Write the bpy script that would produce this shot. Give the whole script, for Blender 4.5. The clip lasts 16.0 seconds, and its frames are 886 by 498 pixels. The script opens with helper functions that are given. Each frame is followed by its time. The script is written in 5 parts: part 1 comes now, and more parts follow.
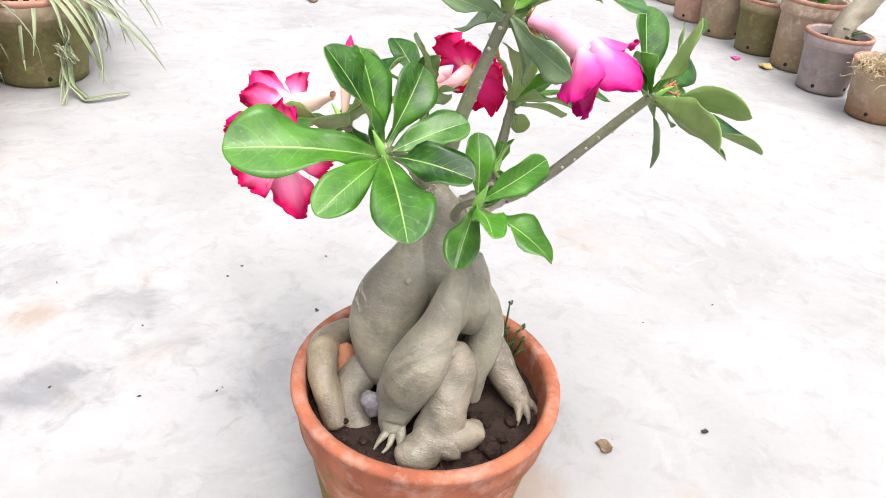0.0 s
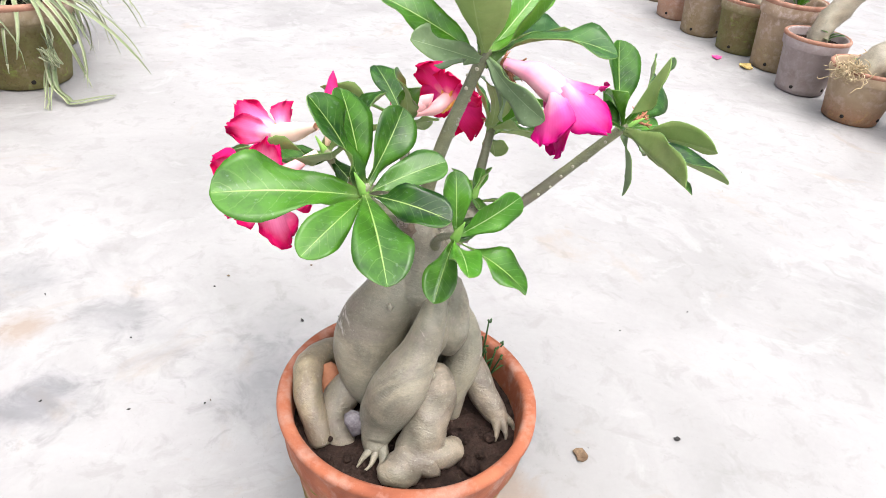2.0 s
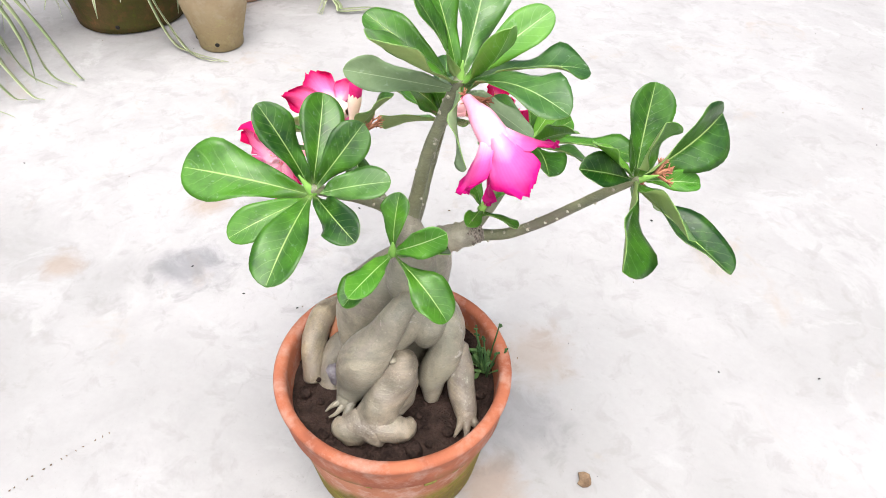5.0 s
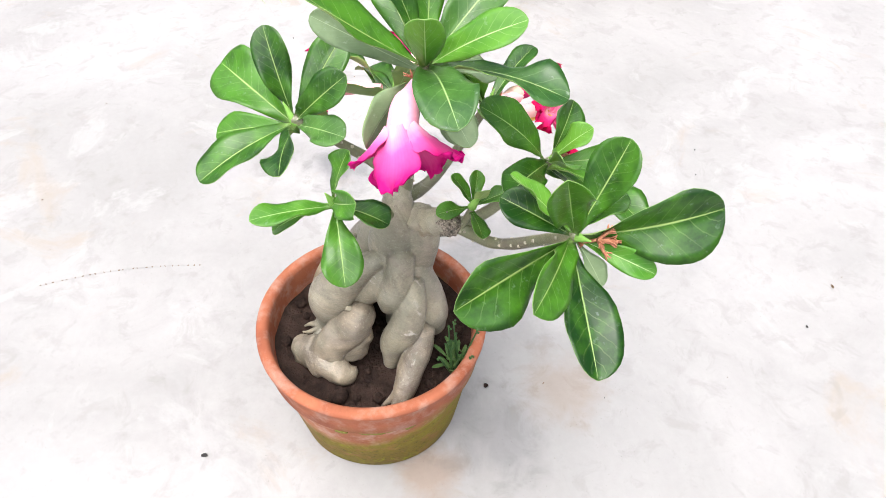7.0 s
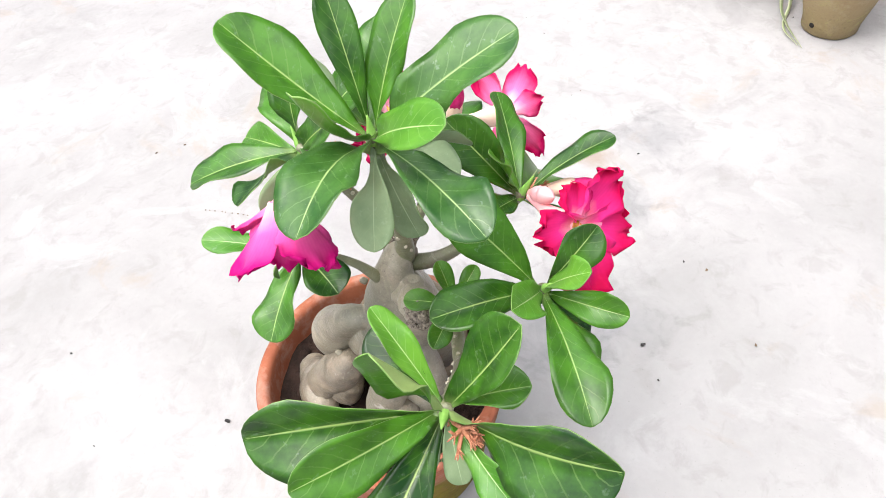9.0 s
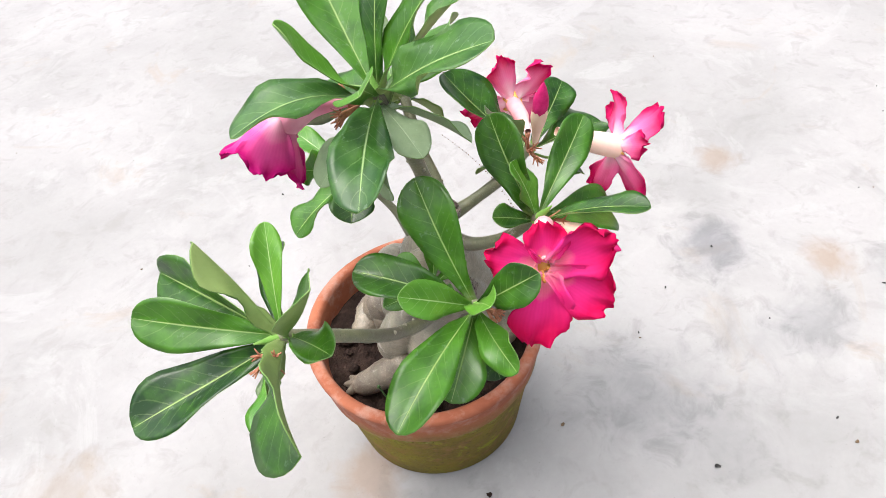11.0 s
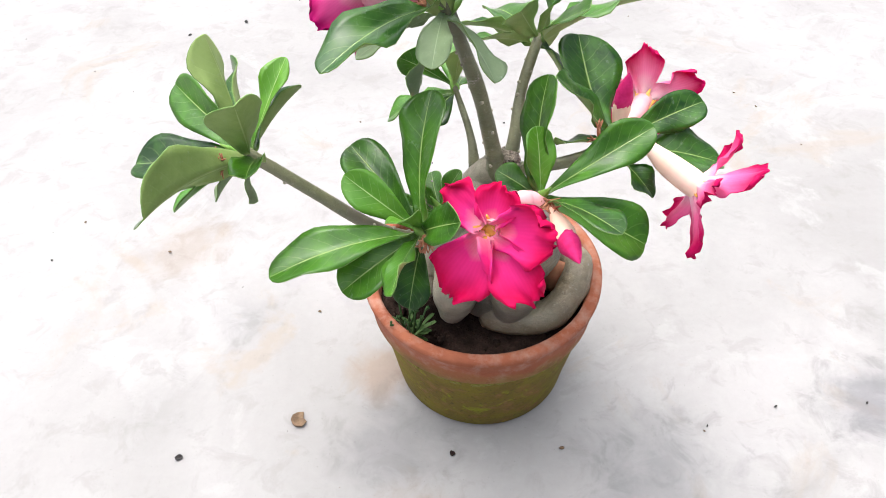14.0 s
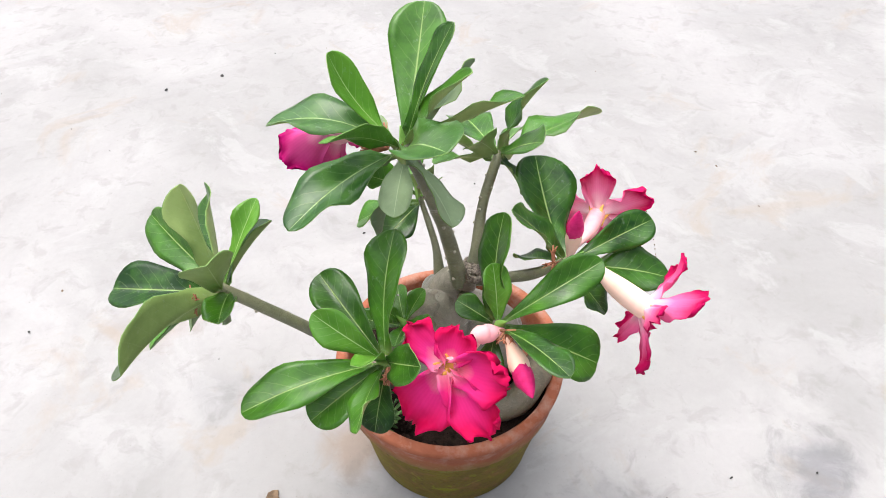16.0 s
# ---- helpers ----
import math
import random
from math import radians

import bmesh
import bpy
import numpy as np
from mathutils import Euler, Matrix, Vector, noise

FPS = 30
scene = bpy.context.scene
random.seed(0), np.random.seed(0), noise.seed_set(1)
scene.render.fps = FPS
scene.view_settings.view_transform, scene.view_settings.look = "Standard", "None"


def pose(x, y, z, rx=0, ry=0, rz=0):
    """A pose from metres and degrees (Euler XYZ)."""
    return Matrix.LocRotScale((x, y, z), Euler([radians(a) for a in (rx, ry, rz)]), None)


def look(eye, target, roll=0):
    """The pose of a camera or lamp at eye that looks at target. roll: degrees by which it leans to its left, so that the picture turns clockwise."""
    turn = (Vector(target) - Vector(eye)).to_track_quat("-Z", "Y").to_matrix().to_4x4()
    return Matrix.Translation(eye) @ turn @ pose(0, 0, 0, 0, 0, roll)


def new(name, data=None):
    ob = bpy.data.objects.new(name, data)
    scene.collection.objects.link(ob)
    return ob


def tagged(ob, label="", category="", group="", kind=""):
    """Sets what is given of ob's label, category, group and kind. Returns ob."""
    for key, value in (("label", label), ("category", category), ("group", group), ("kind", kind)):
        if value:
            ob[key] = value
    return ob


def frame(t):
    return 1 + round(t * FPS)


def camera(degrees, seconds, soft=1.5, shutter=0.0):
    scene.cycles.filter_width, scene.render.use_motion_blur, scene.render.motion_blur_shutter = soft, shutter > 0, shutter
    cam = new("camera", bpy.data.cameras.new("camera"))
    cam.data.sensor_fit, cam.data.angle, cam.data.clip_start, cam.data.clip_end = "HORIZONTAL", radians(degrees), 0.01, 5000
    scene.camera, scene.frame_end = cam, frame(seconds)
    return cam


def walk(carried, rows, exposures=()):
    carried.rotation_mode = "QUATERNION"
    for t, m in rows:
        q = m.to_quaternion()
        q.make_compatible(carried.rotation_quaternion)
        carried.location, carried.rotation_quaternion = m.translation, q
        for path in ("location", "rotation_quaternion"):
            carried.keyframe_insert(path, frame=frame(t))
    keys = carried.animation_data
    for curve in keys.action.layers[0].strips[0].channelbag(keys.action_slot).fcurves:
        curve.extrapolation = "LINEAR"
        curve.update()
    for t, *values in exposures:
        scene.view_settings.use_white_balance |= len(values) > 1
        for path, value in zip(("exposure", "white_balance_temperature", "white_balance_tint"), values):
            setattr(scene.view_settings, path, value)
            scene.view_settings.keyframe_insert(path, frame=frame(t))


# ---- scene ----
cam = camera(64.71, 16.0, soft=0.6)
PATH = (
    (0.00, 0.0230, -0.5049, 0.6358, 2.26, -32.64, 5.91),
    (0.50, 0.0202, -0.5012, 0.6487, -0.60, -33.59, 8.26),
    (1.00, 0.0227, -0.5055, 0.6801, -0.53, -33.39, 7.52),
    (1.50, 0.0226, -0.5095, 0.6832, 0.35, -33.31, 6.88),
    (2.00, 0.0253, -0.5050, 0.6809, 0.83, -33.65, 6.62),
    (2.50, 0.0584, -0.4931, 0.6809, 2.48, -32.21, 6.49),
    (3.00, 0.0780, -0.4821, 0.7425, 5.71, -35.29, 1.93),
    (3.50, 0.1254, -0.4818, 0.7808, 12.33, -39.84, -0.33),
    (4.00, 0.1818, -0.4489, 0.7862, 16.88, -40.67, 2.62),
    (4.20, 0.2059, -0.4108, 0.7696, 21.05, -41.47, 3.29),
    (4.72, 0.2599, -0.3832, 0.7816, 28.15, -42.93, 2.78),
    (5.25, 0.3372, -0.3436, 0.7969, 38.28, -43.77, 1.10),
    (5.78, 0.4108, -0.2854, 0.8097, 48.74, -44.33, -0.66),
    (6.30, 0.4539, -0.2209, 0.8142, 56.83, -44.97, -1.45),
    (6.50, 0.4567, -0.1933, 0.8144, 57.70, -46.16, 1.15),
    (7.00, 0.4801, -0.0969, 0.8007, 69.28, -47.04, 0.87),
    (7.50, 0.4804, -0.0233, 0.8089, 76.45, -47.58, -1.29),
    (8.00, 0.4596, 0.0583, 0.8003, 86.38, -47.83, -1.91),
    (8.50, 0.4424, 0.1366, 0.8053, 96.80, -47.71, -6.55),
    (9.00, 0.3607, 0.1923, 0.7813, 106.93, -48.00, -7.24),
    (9.20, 0.3453, 0.2214, 0.7826, 112.26, -48.06, -7.49),
    (9.72, 0.3108, 0.2726, 0.7787, 121.88, -47.76, -8.72),
    (10.25, 0.2815, 0.3400, 0.7766, 133.32, -47.03, -9.11),
    (10.78, 0.2468, 0.4031, 0.7741, 144.27, -46.31, -8.82),
    (11.30, 0.2118, 0.4368, 0.7695, 152.39, -46.02, -8.05),
    (11.50, 0.1916, 0.4647, 0.7696, 158.69, -44.54, -8.05),
    (12.00, 0.1432, 0.4790, 0.7660, 163.87, -44.76, -4.07),
    (12.50, 0.1098, 0.4613, 0.7487, 171.79, -46.26, -4.90),
    (13.00, 0.0252, 0.4922, 0.7481, 180.33, -48.33, -3.80),
    (13.50, 0.0114, 0.5031, 0.7362, 182.02, -44.93, -2.78),
    (14.00, 0.0218, 0.5167, 0.7341, 182.27, -46.14, -2.09),
    (14.50, 0.0128, 0.5203, 0.7502, 179.47, -45.74, -0.06),
    (15.00, 0.0170, 0.4999, 0.8182, 177.74, -49.74, 2.42),
    (15.50, 0.0107, 0.4583, 0.8763, 179.86, -49.31, 0.52),
    (16.00, 0.0069, 0.4736, 0.8199, 179.92, -45.57, -0.81),
)
walk(cam, [(t, pose(x, y, z, 90 + pitch, 0, yaw) @ pose(0, 0, 0, 0, 0, roll)) for t, x, y, z, yaw, pitch, roll in PATH],
     ((0, 1.54, 5980, 7), (1.5, 1.52, 5980, 7), (3, 1.42, 5980, 7), (4.2, 1.45, 5980, 7), (7, 1.48, 5980, 7), (9, 1.48, 5980, 7), (11.5, 1.33, 5980, 7), (12.5, 1.32, 5980, 7), (13.3, 1.40, 5980, 7), (14.3, 1.46, 5980, 7), (15.5, 1.30, 5980, 7), (16, 1.29, 5980, 7)))

# ---- light: bright, thinly overcast sky with a broad soft sun ----
SUN_EL, SUN_AZ = radians(73), radians(140)
world = bpy.data.worlds.new("world")
scene.world = world
world.use_nodes = True
wn = world.node_tree
sky = wn.nodes.new("ShaderNodeTexSky")
sky.sky_type, sky.sun_disc, sky.sun_elevation, sky.sun_rotation = "NISHITA", False, SUN_EL, SUN_AZ
sky.dust_density, sky.air_density, sky.ozone_density = 8.0, 0.25, 0.0
wn.links.new(sky.outputs[0], wn.nodes["Background"].inputs[0])
wn.nodes["Background"].inputs[1].default_value = 0.105
sun = new("sun", bpy.data.lights.new("sun", "SUN"))
sun.data.energy, sun.data.angle, sun.data.color = 1.4, radians(112), (1.0, 0.96, 0.90)
sun.matrix_world = look((math.sin(SUN_AZ) * 4, math.cos(SUN_AZ) * 4, 4 * math.tan(SUN_EL)), (0, 0, 0))


# ---- small helpers ----
def mat(name, rough=0.6, spec=0.5):
    m = bpy.data.materials.new(name)
    m.use_nodes = True
    b = m.node_tree.nodes["Principled BSDF"]
    b.inputs["Roughness"].default_value = rough
    b.inputs["Specular IOR Level"].default_value = spec
    return m, m.node_tree, b


def node(tree, kind, **values):
    n = tree.nodes.new("ShaderNode" + kind)
    for key, value in values.items():
        n.inputs[key.replace("_", " ")].default_value = value
    return n


def ramp(tree, source, stops):
    n = tree.nodes.new("ShaderNodeValToRGB")
    while len(n.color_ramp.elements) < len(stops):
        n.color_ramp.elements.new(0.5)
    for e, (p, c) in zip(n.color_ramp.elements, stops):
        e.position, e.color = p, (*c, 1) if len(c) == 3 else c
    tree.links.new(source, n.inputs[0])
    return n.outputs[0]


def mix(tree, fac, a, b, how="MIX"):
    n = tree.nodes.new("ShaderNodeMix")
    n.data_type, n.blend_type = "RGBA", how
    for sock, v in ((n.inputs[0], fac), (n.inputs[6], a), (n.inputs[7], b)):
        if isinstance(v, (int, float)):
            sock.default_value = v
        elif isinstance(v, tuple):
            sock.default_value = (*v, 1)
        else:
            tree.links.new(v, sock)
    return n.outputs[2]


def calc(tree, op, a, b=0.0, c=0.0, clamp=False):
    n = tree.nodes.new("ShaderNodeMath")
    n.operation, n.use_clamp = op, clamp
    for sock, v in zip(n.inputs, (a, b, c)):
        if isinstance(v, (int, float)):
            sock.default_value = v
        else:
            tree.links.new(v, sock)
    return n.outputs[0]


def fuzz(tree, scale, detail=4.0, rough=0.55, vector=None, distortion=0.0):
    n = node(tree, "TexNoise", Scale=scale, Detail=detail, Roughness=rough, Distortion=distortion)
    tree.links.new(vector if vector is not None else tree.nodes.new("ShaderNodeTexCoord").outputs["Object"], n.inputs["Vector"])
    return n.outputs[0]


def bump(tree, bsdf, height, strength=0.3, distance=0.002):
    n = node(tree, "Bump", Strength=strength, Distance=distance)
    tree.links.new(height, n.inputs["Height"])
    tree.links.new(n.outputs[0], bsdf.inputs["Normal"])


def uv_parts(tree):
    n = tree.nodes.new("ShaderNodeSeparateXYZ")
    tree.links.new(tree.nodes.new("ShaderNodeTexCoord").outputs["UV"], n.inputs[0])
    return n.outputs[0], n.outputs[1]


def part(name, bm, material, parent=None, label="", smooth=True):
    me = bpy.data.meshes.new(name)
    if smooth:
        for f in bm.faces:
            f.smooth = True
    bm.to_mesh(me)
    bm.free()
    for m in material if isinstance(material, (list, tuple)) else (material,):
        me.materials.append(m)
    ob = new(name, me)
    if parent:
        ob.parent = parent
    return tagged(ob, label)


def thing(name, label, category, place=None, group="", kind=""):
    ob = new(name)
    ob.empty_display_size = 0.02
    if place is not None:
        ob.matrix_basis = place
    return tagged(ob, label, category, group, kind)


def glide(points, n):
    """n points along a smooth curve through the given rows of numbers."""
    p = np.array(points, float)
    p = np.vstack([2 * p[0] - p[1], p, 2 * p[-1] - p[-2]])
    out = []
    for u in np.linspace(0, len(p) - 3 - 1e-6, n):
        i, q = int(u) + 1, u - int(u)
        a, b, c, d = p[i - 1], p[i], p[i + 1], p[min(i + 2, len(p) - 1)]
        out.append(0.5 * (2 * b + (c - a) * q + (2 * a - 5 * b + 4 * c - d) * q * q + (3 * b - a - 3 * c + d) * q ** 3))
    return np.array(out)


def tube(bm, rows, steps=16, seg=12, rough=0.0, grain=40.0, caps=True, uv=None):
    """A tapering limb through rows of (x, y, z, radius), with an uneven skin."""
    path = glide(rows, steps)
    rings, side = [], None
    for i, row in enumerate(path):
        here = Vector(row[:3])
        way = Vector(path[min(i + 1, steps - 1)][:3] - path[max(i - 1, 0)][:3]).normalized()
        side = (side - way * side.dot(way)).normalized() if side else way.orthogonal().normalized()
        over, ring = way.cross(side), []
        for j in range(seg):
            a = 2 * math.pi * j / seg
            out = side * math.cos(a) + over * math.sin(a)
            r = max(row[3], 0.0004)
            spot = here + out * r
            if rough:
                spot += out * r * rough * (noise.noise(spot * grain) + 0.5 * noise.noise(spot * grain * 2.7))
            ring.append(bm.verts.new(spot))
        rings.append(ring)
    for a, b in zip(rings, rings[1:]):
        for j in range(seg):
            bm.faces.new((a[j], a[(j + 1) % seg], b[(j + 1) % seg], b[j]))
    if caps:
        for ring, row, k in ((rings[0], path[0], 1), (rings[-1], path[-1], -1)):
            way = Vector(path[1][:3] - path[0][:3] if k == 1 else path[-1][:3] - path[-2][:3]).normalized()
            tip = bm.verts.new(Vector(row[:3]) - way * row[3] * 0.45 * k)
            mid = [bm.verts.new(Vector(row[:3]) + (v.co - Vector(row[:3])) * 0.72 - way * row[3] * 0.28 * k) for v in ring]
            for j in range(seg):
                q = (ring[j], mid[j], mid[(j + 1) % seg], ring[(j + 1) % seg])
                bm.faces.new(q if k == 1 else q[::-1])
                q = (mid[j], tip, mid[(j + 1) % seg])
                bm.faces.new(q if k == 1 else q[::-1])
    return bm


def lathe(bm, profile, seg=48, wobble=0.0, slot=0):
    """A turned form from rows of (radius, height), closed where the radius is 0."""
    rings = []
    for r, z in profile:
        if r <= 0:
            rings.append([bm.verts.new((0, 0, z))])
            continue
        ring = []
        for j in range(seg):
            a = 2 * math.pi * j / seg
            k = 1 + wobble * noise.noise(Vector((math.cos(a) * 2, math.sin(a) * 2, z * 20)))
            ring.append(bm.verts.new((r * k * math.cos(a), r * k * math.sin(a), z)))
        rings.append(ring)
    for a, b in zip(rings, rings[1:]):
        for j in range(seg):
            k = (j + 1) % seg
            if len(a) == 1:
                f = (a[0], b[k], b[j])
            elif len(b) == 1:
                f = (a[j], a[k], b[0])
            else:
                f = (a[j], a[k], b[k], b[j])
            bm.faces.new(f).material_index = slot
    return bm


# ---- materials ----
STAINS = ((-0.455, 0.068, 0.050, 0.62, "blue"), (-0.60, 0.30, 0.06, 0.34, "blue"), (-0.437, 0.235, 0.05, 0.36, "blue"), (-0.546, 0.195, 0.035, 0.6, "tan"),
          (-0.195, 0.145, 0.075, 0.45, "blue"), (-0.22, 0.26, 0.05, 0.25, "blue"),
          (-0.36, 0.21, 0.045, 0.25, "blue"), (0.39, 0.067, 0.05, 0.3, "grey"), (-0.53, -0.03, 0.06, 0.35, "grey"), (0.124, 0.022, 0.038, 0.6, "tan"),
          (0.10, 0.120, 0.06, 0.36, "blue"), (0.07, 0.23, 0.05, 0.4, "tan"), (-0.62, -0.05, 0.03, 0.5, "tan"), (0.32, -0.06, 0.045, 0.25, "blue"), (0.43, -0.19, 0.06, 0.3, "tan"), (-0.3, 0.33, 0.08, 0.3, "grey"))
STAIN_PAINT = {"blue": (0.125, 0.126, 0.138), "grey": (0.195, 0.190, 0.188), "tan": (0.240, 0.170, 0.118)}


def make_floor():
    m, t, b = mat("pale_cement", 0.72, 0.3)
    pos = t.nodes.new("ShaderNodeNewGeometry").outputs["Position"]
    big = fuzz(t, 2.3, 6, 0.6, pos, 0.5)
    mid = fuzz(t, 7.5, 8, 0.62, pos, 0.9)
    small = fuzz(t, 24.0, 7, 0.65, pos, 0.6)
    fine = fuzz(t, 90.0, 5, 0.7, pos)
    c = ramp(t, big, ((0.34, (0.262, 0.255, 0.251)), (0.48, (0.300, 0.293, 0.289)), (0.62, (0.335, 0.327, 0.322))))
    worn = calc(t, "MULTIPLY", ramp(t, mid, ((0.36, (1, 1, 1)), (0.45, (0.35, 0.35, 0.35)), (0.52, (0, 0, 0)))), ramp(t, fuzz(t, 1.5, 4, 0.55, pos, 0.3), ((0.42, (0, 0, 0)), (0.60, (1, 1, 1)))))
    c = mix(t, calc(t, "MULTIPLY", worn, 0.42), c, (0.188, 0.183, 0.182))
    chalk = ramp(t, fuzz(t, 4.2, 8, 0.66, pos, 1.2), ((0.55, (0, 0, 0)), (0.61, (1, 1, 1))))
    c = mix(t, calc(t, "MULTIPLY", chalk, 0.5), c, (0.352, 0.346, 0.342))
    rust = ramp(t, fuzz(t, 5.5, 7, 0.62, pos, 0.9), ((0.60, (0, 0, 0)), (0.68, (1, 1, 1))))
    c = mix(t, calc(t, "MULTIPLY", rust, 0.42), c, (0.285, 0.232, 0.180))
    c = mix(t, calc(t, "MULTIPLY", ramp(t, small, ((0.36, (1, 1, 1)), (0.47, (0, 0, 0)))), 0.34), c, (0.205, 0.196, 0.188))
    for x, y, size, deep, kind in STAINS:
        gap = t.nodes.new("ShaderNodeVectorMath")
        gap.operation = "DISTANCE"
        gap.inputs[1].default_value = (x, y, 0)
        t.links.new(pos, gap.inputs[0])
        edge = calc(t, "ADD", calc(t, "DIVIDE", gap.outputs["Value"], size), calc(t, "MULTIPLY", calc(t, "SUBTRACT", calc(t, "MULTIPLY", calc(t, "ADD", small, mid), 0.5), 0.5), 4.2))
        patch = calc(t, "MULTIPLY", calc(t, "SUBTRACT", 1.35, edge, clamp=True), deep, clamp=True)
        c = mix(t, patch, c, STAIN_PAINT[kind])
    c = mix(t, 0.14, c, ramp(t, fine, ((0.3, (0.6, 0.6, 0.6)), (0.7, (1, 1, 1)))), "MULTIPLY")
    grit = ramp(t, fuzz(t, 330.0, 3, 0.6, pos), ((0.27, (0.5, 0.48, 0.46)), (0.33, (1, 1, 1))))
    c = mix(t, 0.35, c, grit, "MULTIPLY")
    t.links.new(c, b.inputs["Base Color"])
    bump(t, b, calc(t, "ADD", small, calc(t, "MULTIPLY", fine, 0.4)), 0.12, 0.002)
    return m


def make_clay(name, low, high, moss, line, line2, tint=(0.30, 0.27, 0.04), coat=0.35, glow=(0.62, 0.50, 0.44), lean=0.0):
    """Terracotta: moss grows below the height line, a pale salt bloom lies above it."""
    m, t, b = mat(name, 0.8, 0.25)
    co = t.nodes.new("ShaderNodeTexCoord").outputs["Object"]
    z = t.nodes.new("ShaderNodeSeparateXYZ")
    t.links.new(co, z.inputs[0])
    n1, n2, n3 = fuzz(t, 14, 6, 0.6, co, 0.5), fuzz(t, 45, 5, 0.65, co), fuzz(t, 220, 3, 0.6, co)
    c = ramp(t, n1, ((0.3, low), (0.7, high)))
    c = mix(t, calc(t, "MULTIPLY", ramp(t, n2, ((0.48, (0, 0, 0)), (0.68, (1, 1, 1)))), coat), c, glow)
    edge = calc(t, "ADD", z.outputs[2], calc(t, "MULTIPLY", calc(t, "SUBTRACT", n1, 0.5), -0.09))
    edge = calc(t, "SUBTRACT", edge, calc(t, "MULTIPLY", z.outputs[1], lean))
    up = node(t, "MapRange")
    for k, v in ((1, line), (2, line2), (3, 1.0), (4, 0.0)):
        up.inputs[k].default_value = v
    t.links.new(edge, up.inputs[0])
    green = mix(t, n2, tint, tuple(v * 2.0 for v in tint))
    green = mix(t, calc(t, "MULTIPLY", ramp(t, n1, ((0.42, (0, 0, 0)), (0.62, (1, 1, 1)))), 0.55), green, (0.100, 0.060, 0.022))
    green = mix(t, ramp(t, fuzz(t, 30, 5, 0.7, co, 1.0), ((0.56, (0, 0, 0)), (0.66, (1, 1, 1)))), green, tuple(v * k for v, k in zip(tint, (1.7, 2.1, 1.2))))
    green = mix(t, calc(t, "MULTIPLY", ramp(t, n3, ((0.55, (0, 0, 0)), (0.7, (1, 1, 1)))), 0.5), green, (0.035, 0.032, 0.014))
    cover = calc(t, "MULTIPLY", up.outputs[0], calc(t, "MULTIPLY", ramp(t, n2, ((0.25, (0.55, 0.55, 0.55)), (0.5, (1, 1, 1)))), moss))
    c = mix(t, cover, c, green)
    t.links.new(c, b.inputs["Base Color"])
    bump(t, b, calc(t, "ADD", n2, calc(t, "MULTIPLY", n3, 0.5)), 0.35, 0.003)
    return m


def make_soil():
    m, t, b = mat("damp_soil", 0.95, 0.1)
    n1, n2 = fuzz(t, 40, 5, 0.65), fuzz(t, 260, 3, 0.7)
    c = ramp(t, n1, ((0.3, (0.012, 0.008, 0.007)), (0.7, (0.062, 0.041, 0.033))))
    c = mix(t, 0.5, c, ramp(t, n2, ((0.3, (0.4, 0.4, 0.4)), (0.75, (1.2, 1.15, 1.1)))), "MULTIPLY")
    t.links.new(c, b.inputs["Base Color"])
    bump(t, b, calc(t, "ADD", n1, calc(t, "MULTIPLY", n2, 0.7)), 1.0, 0.005)
    return m


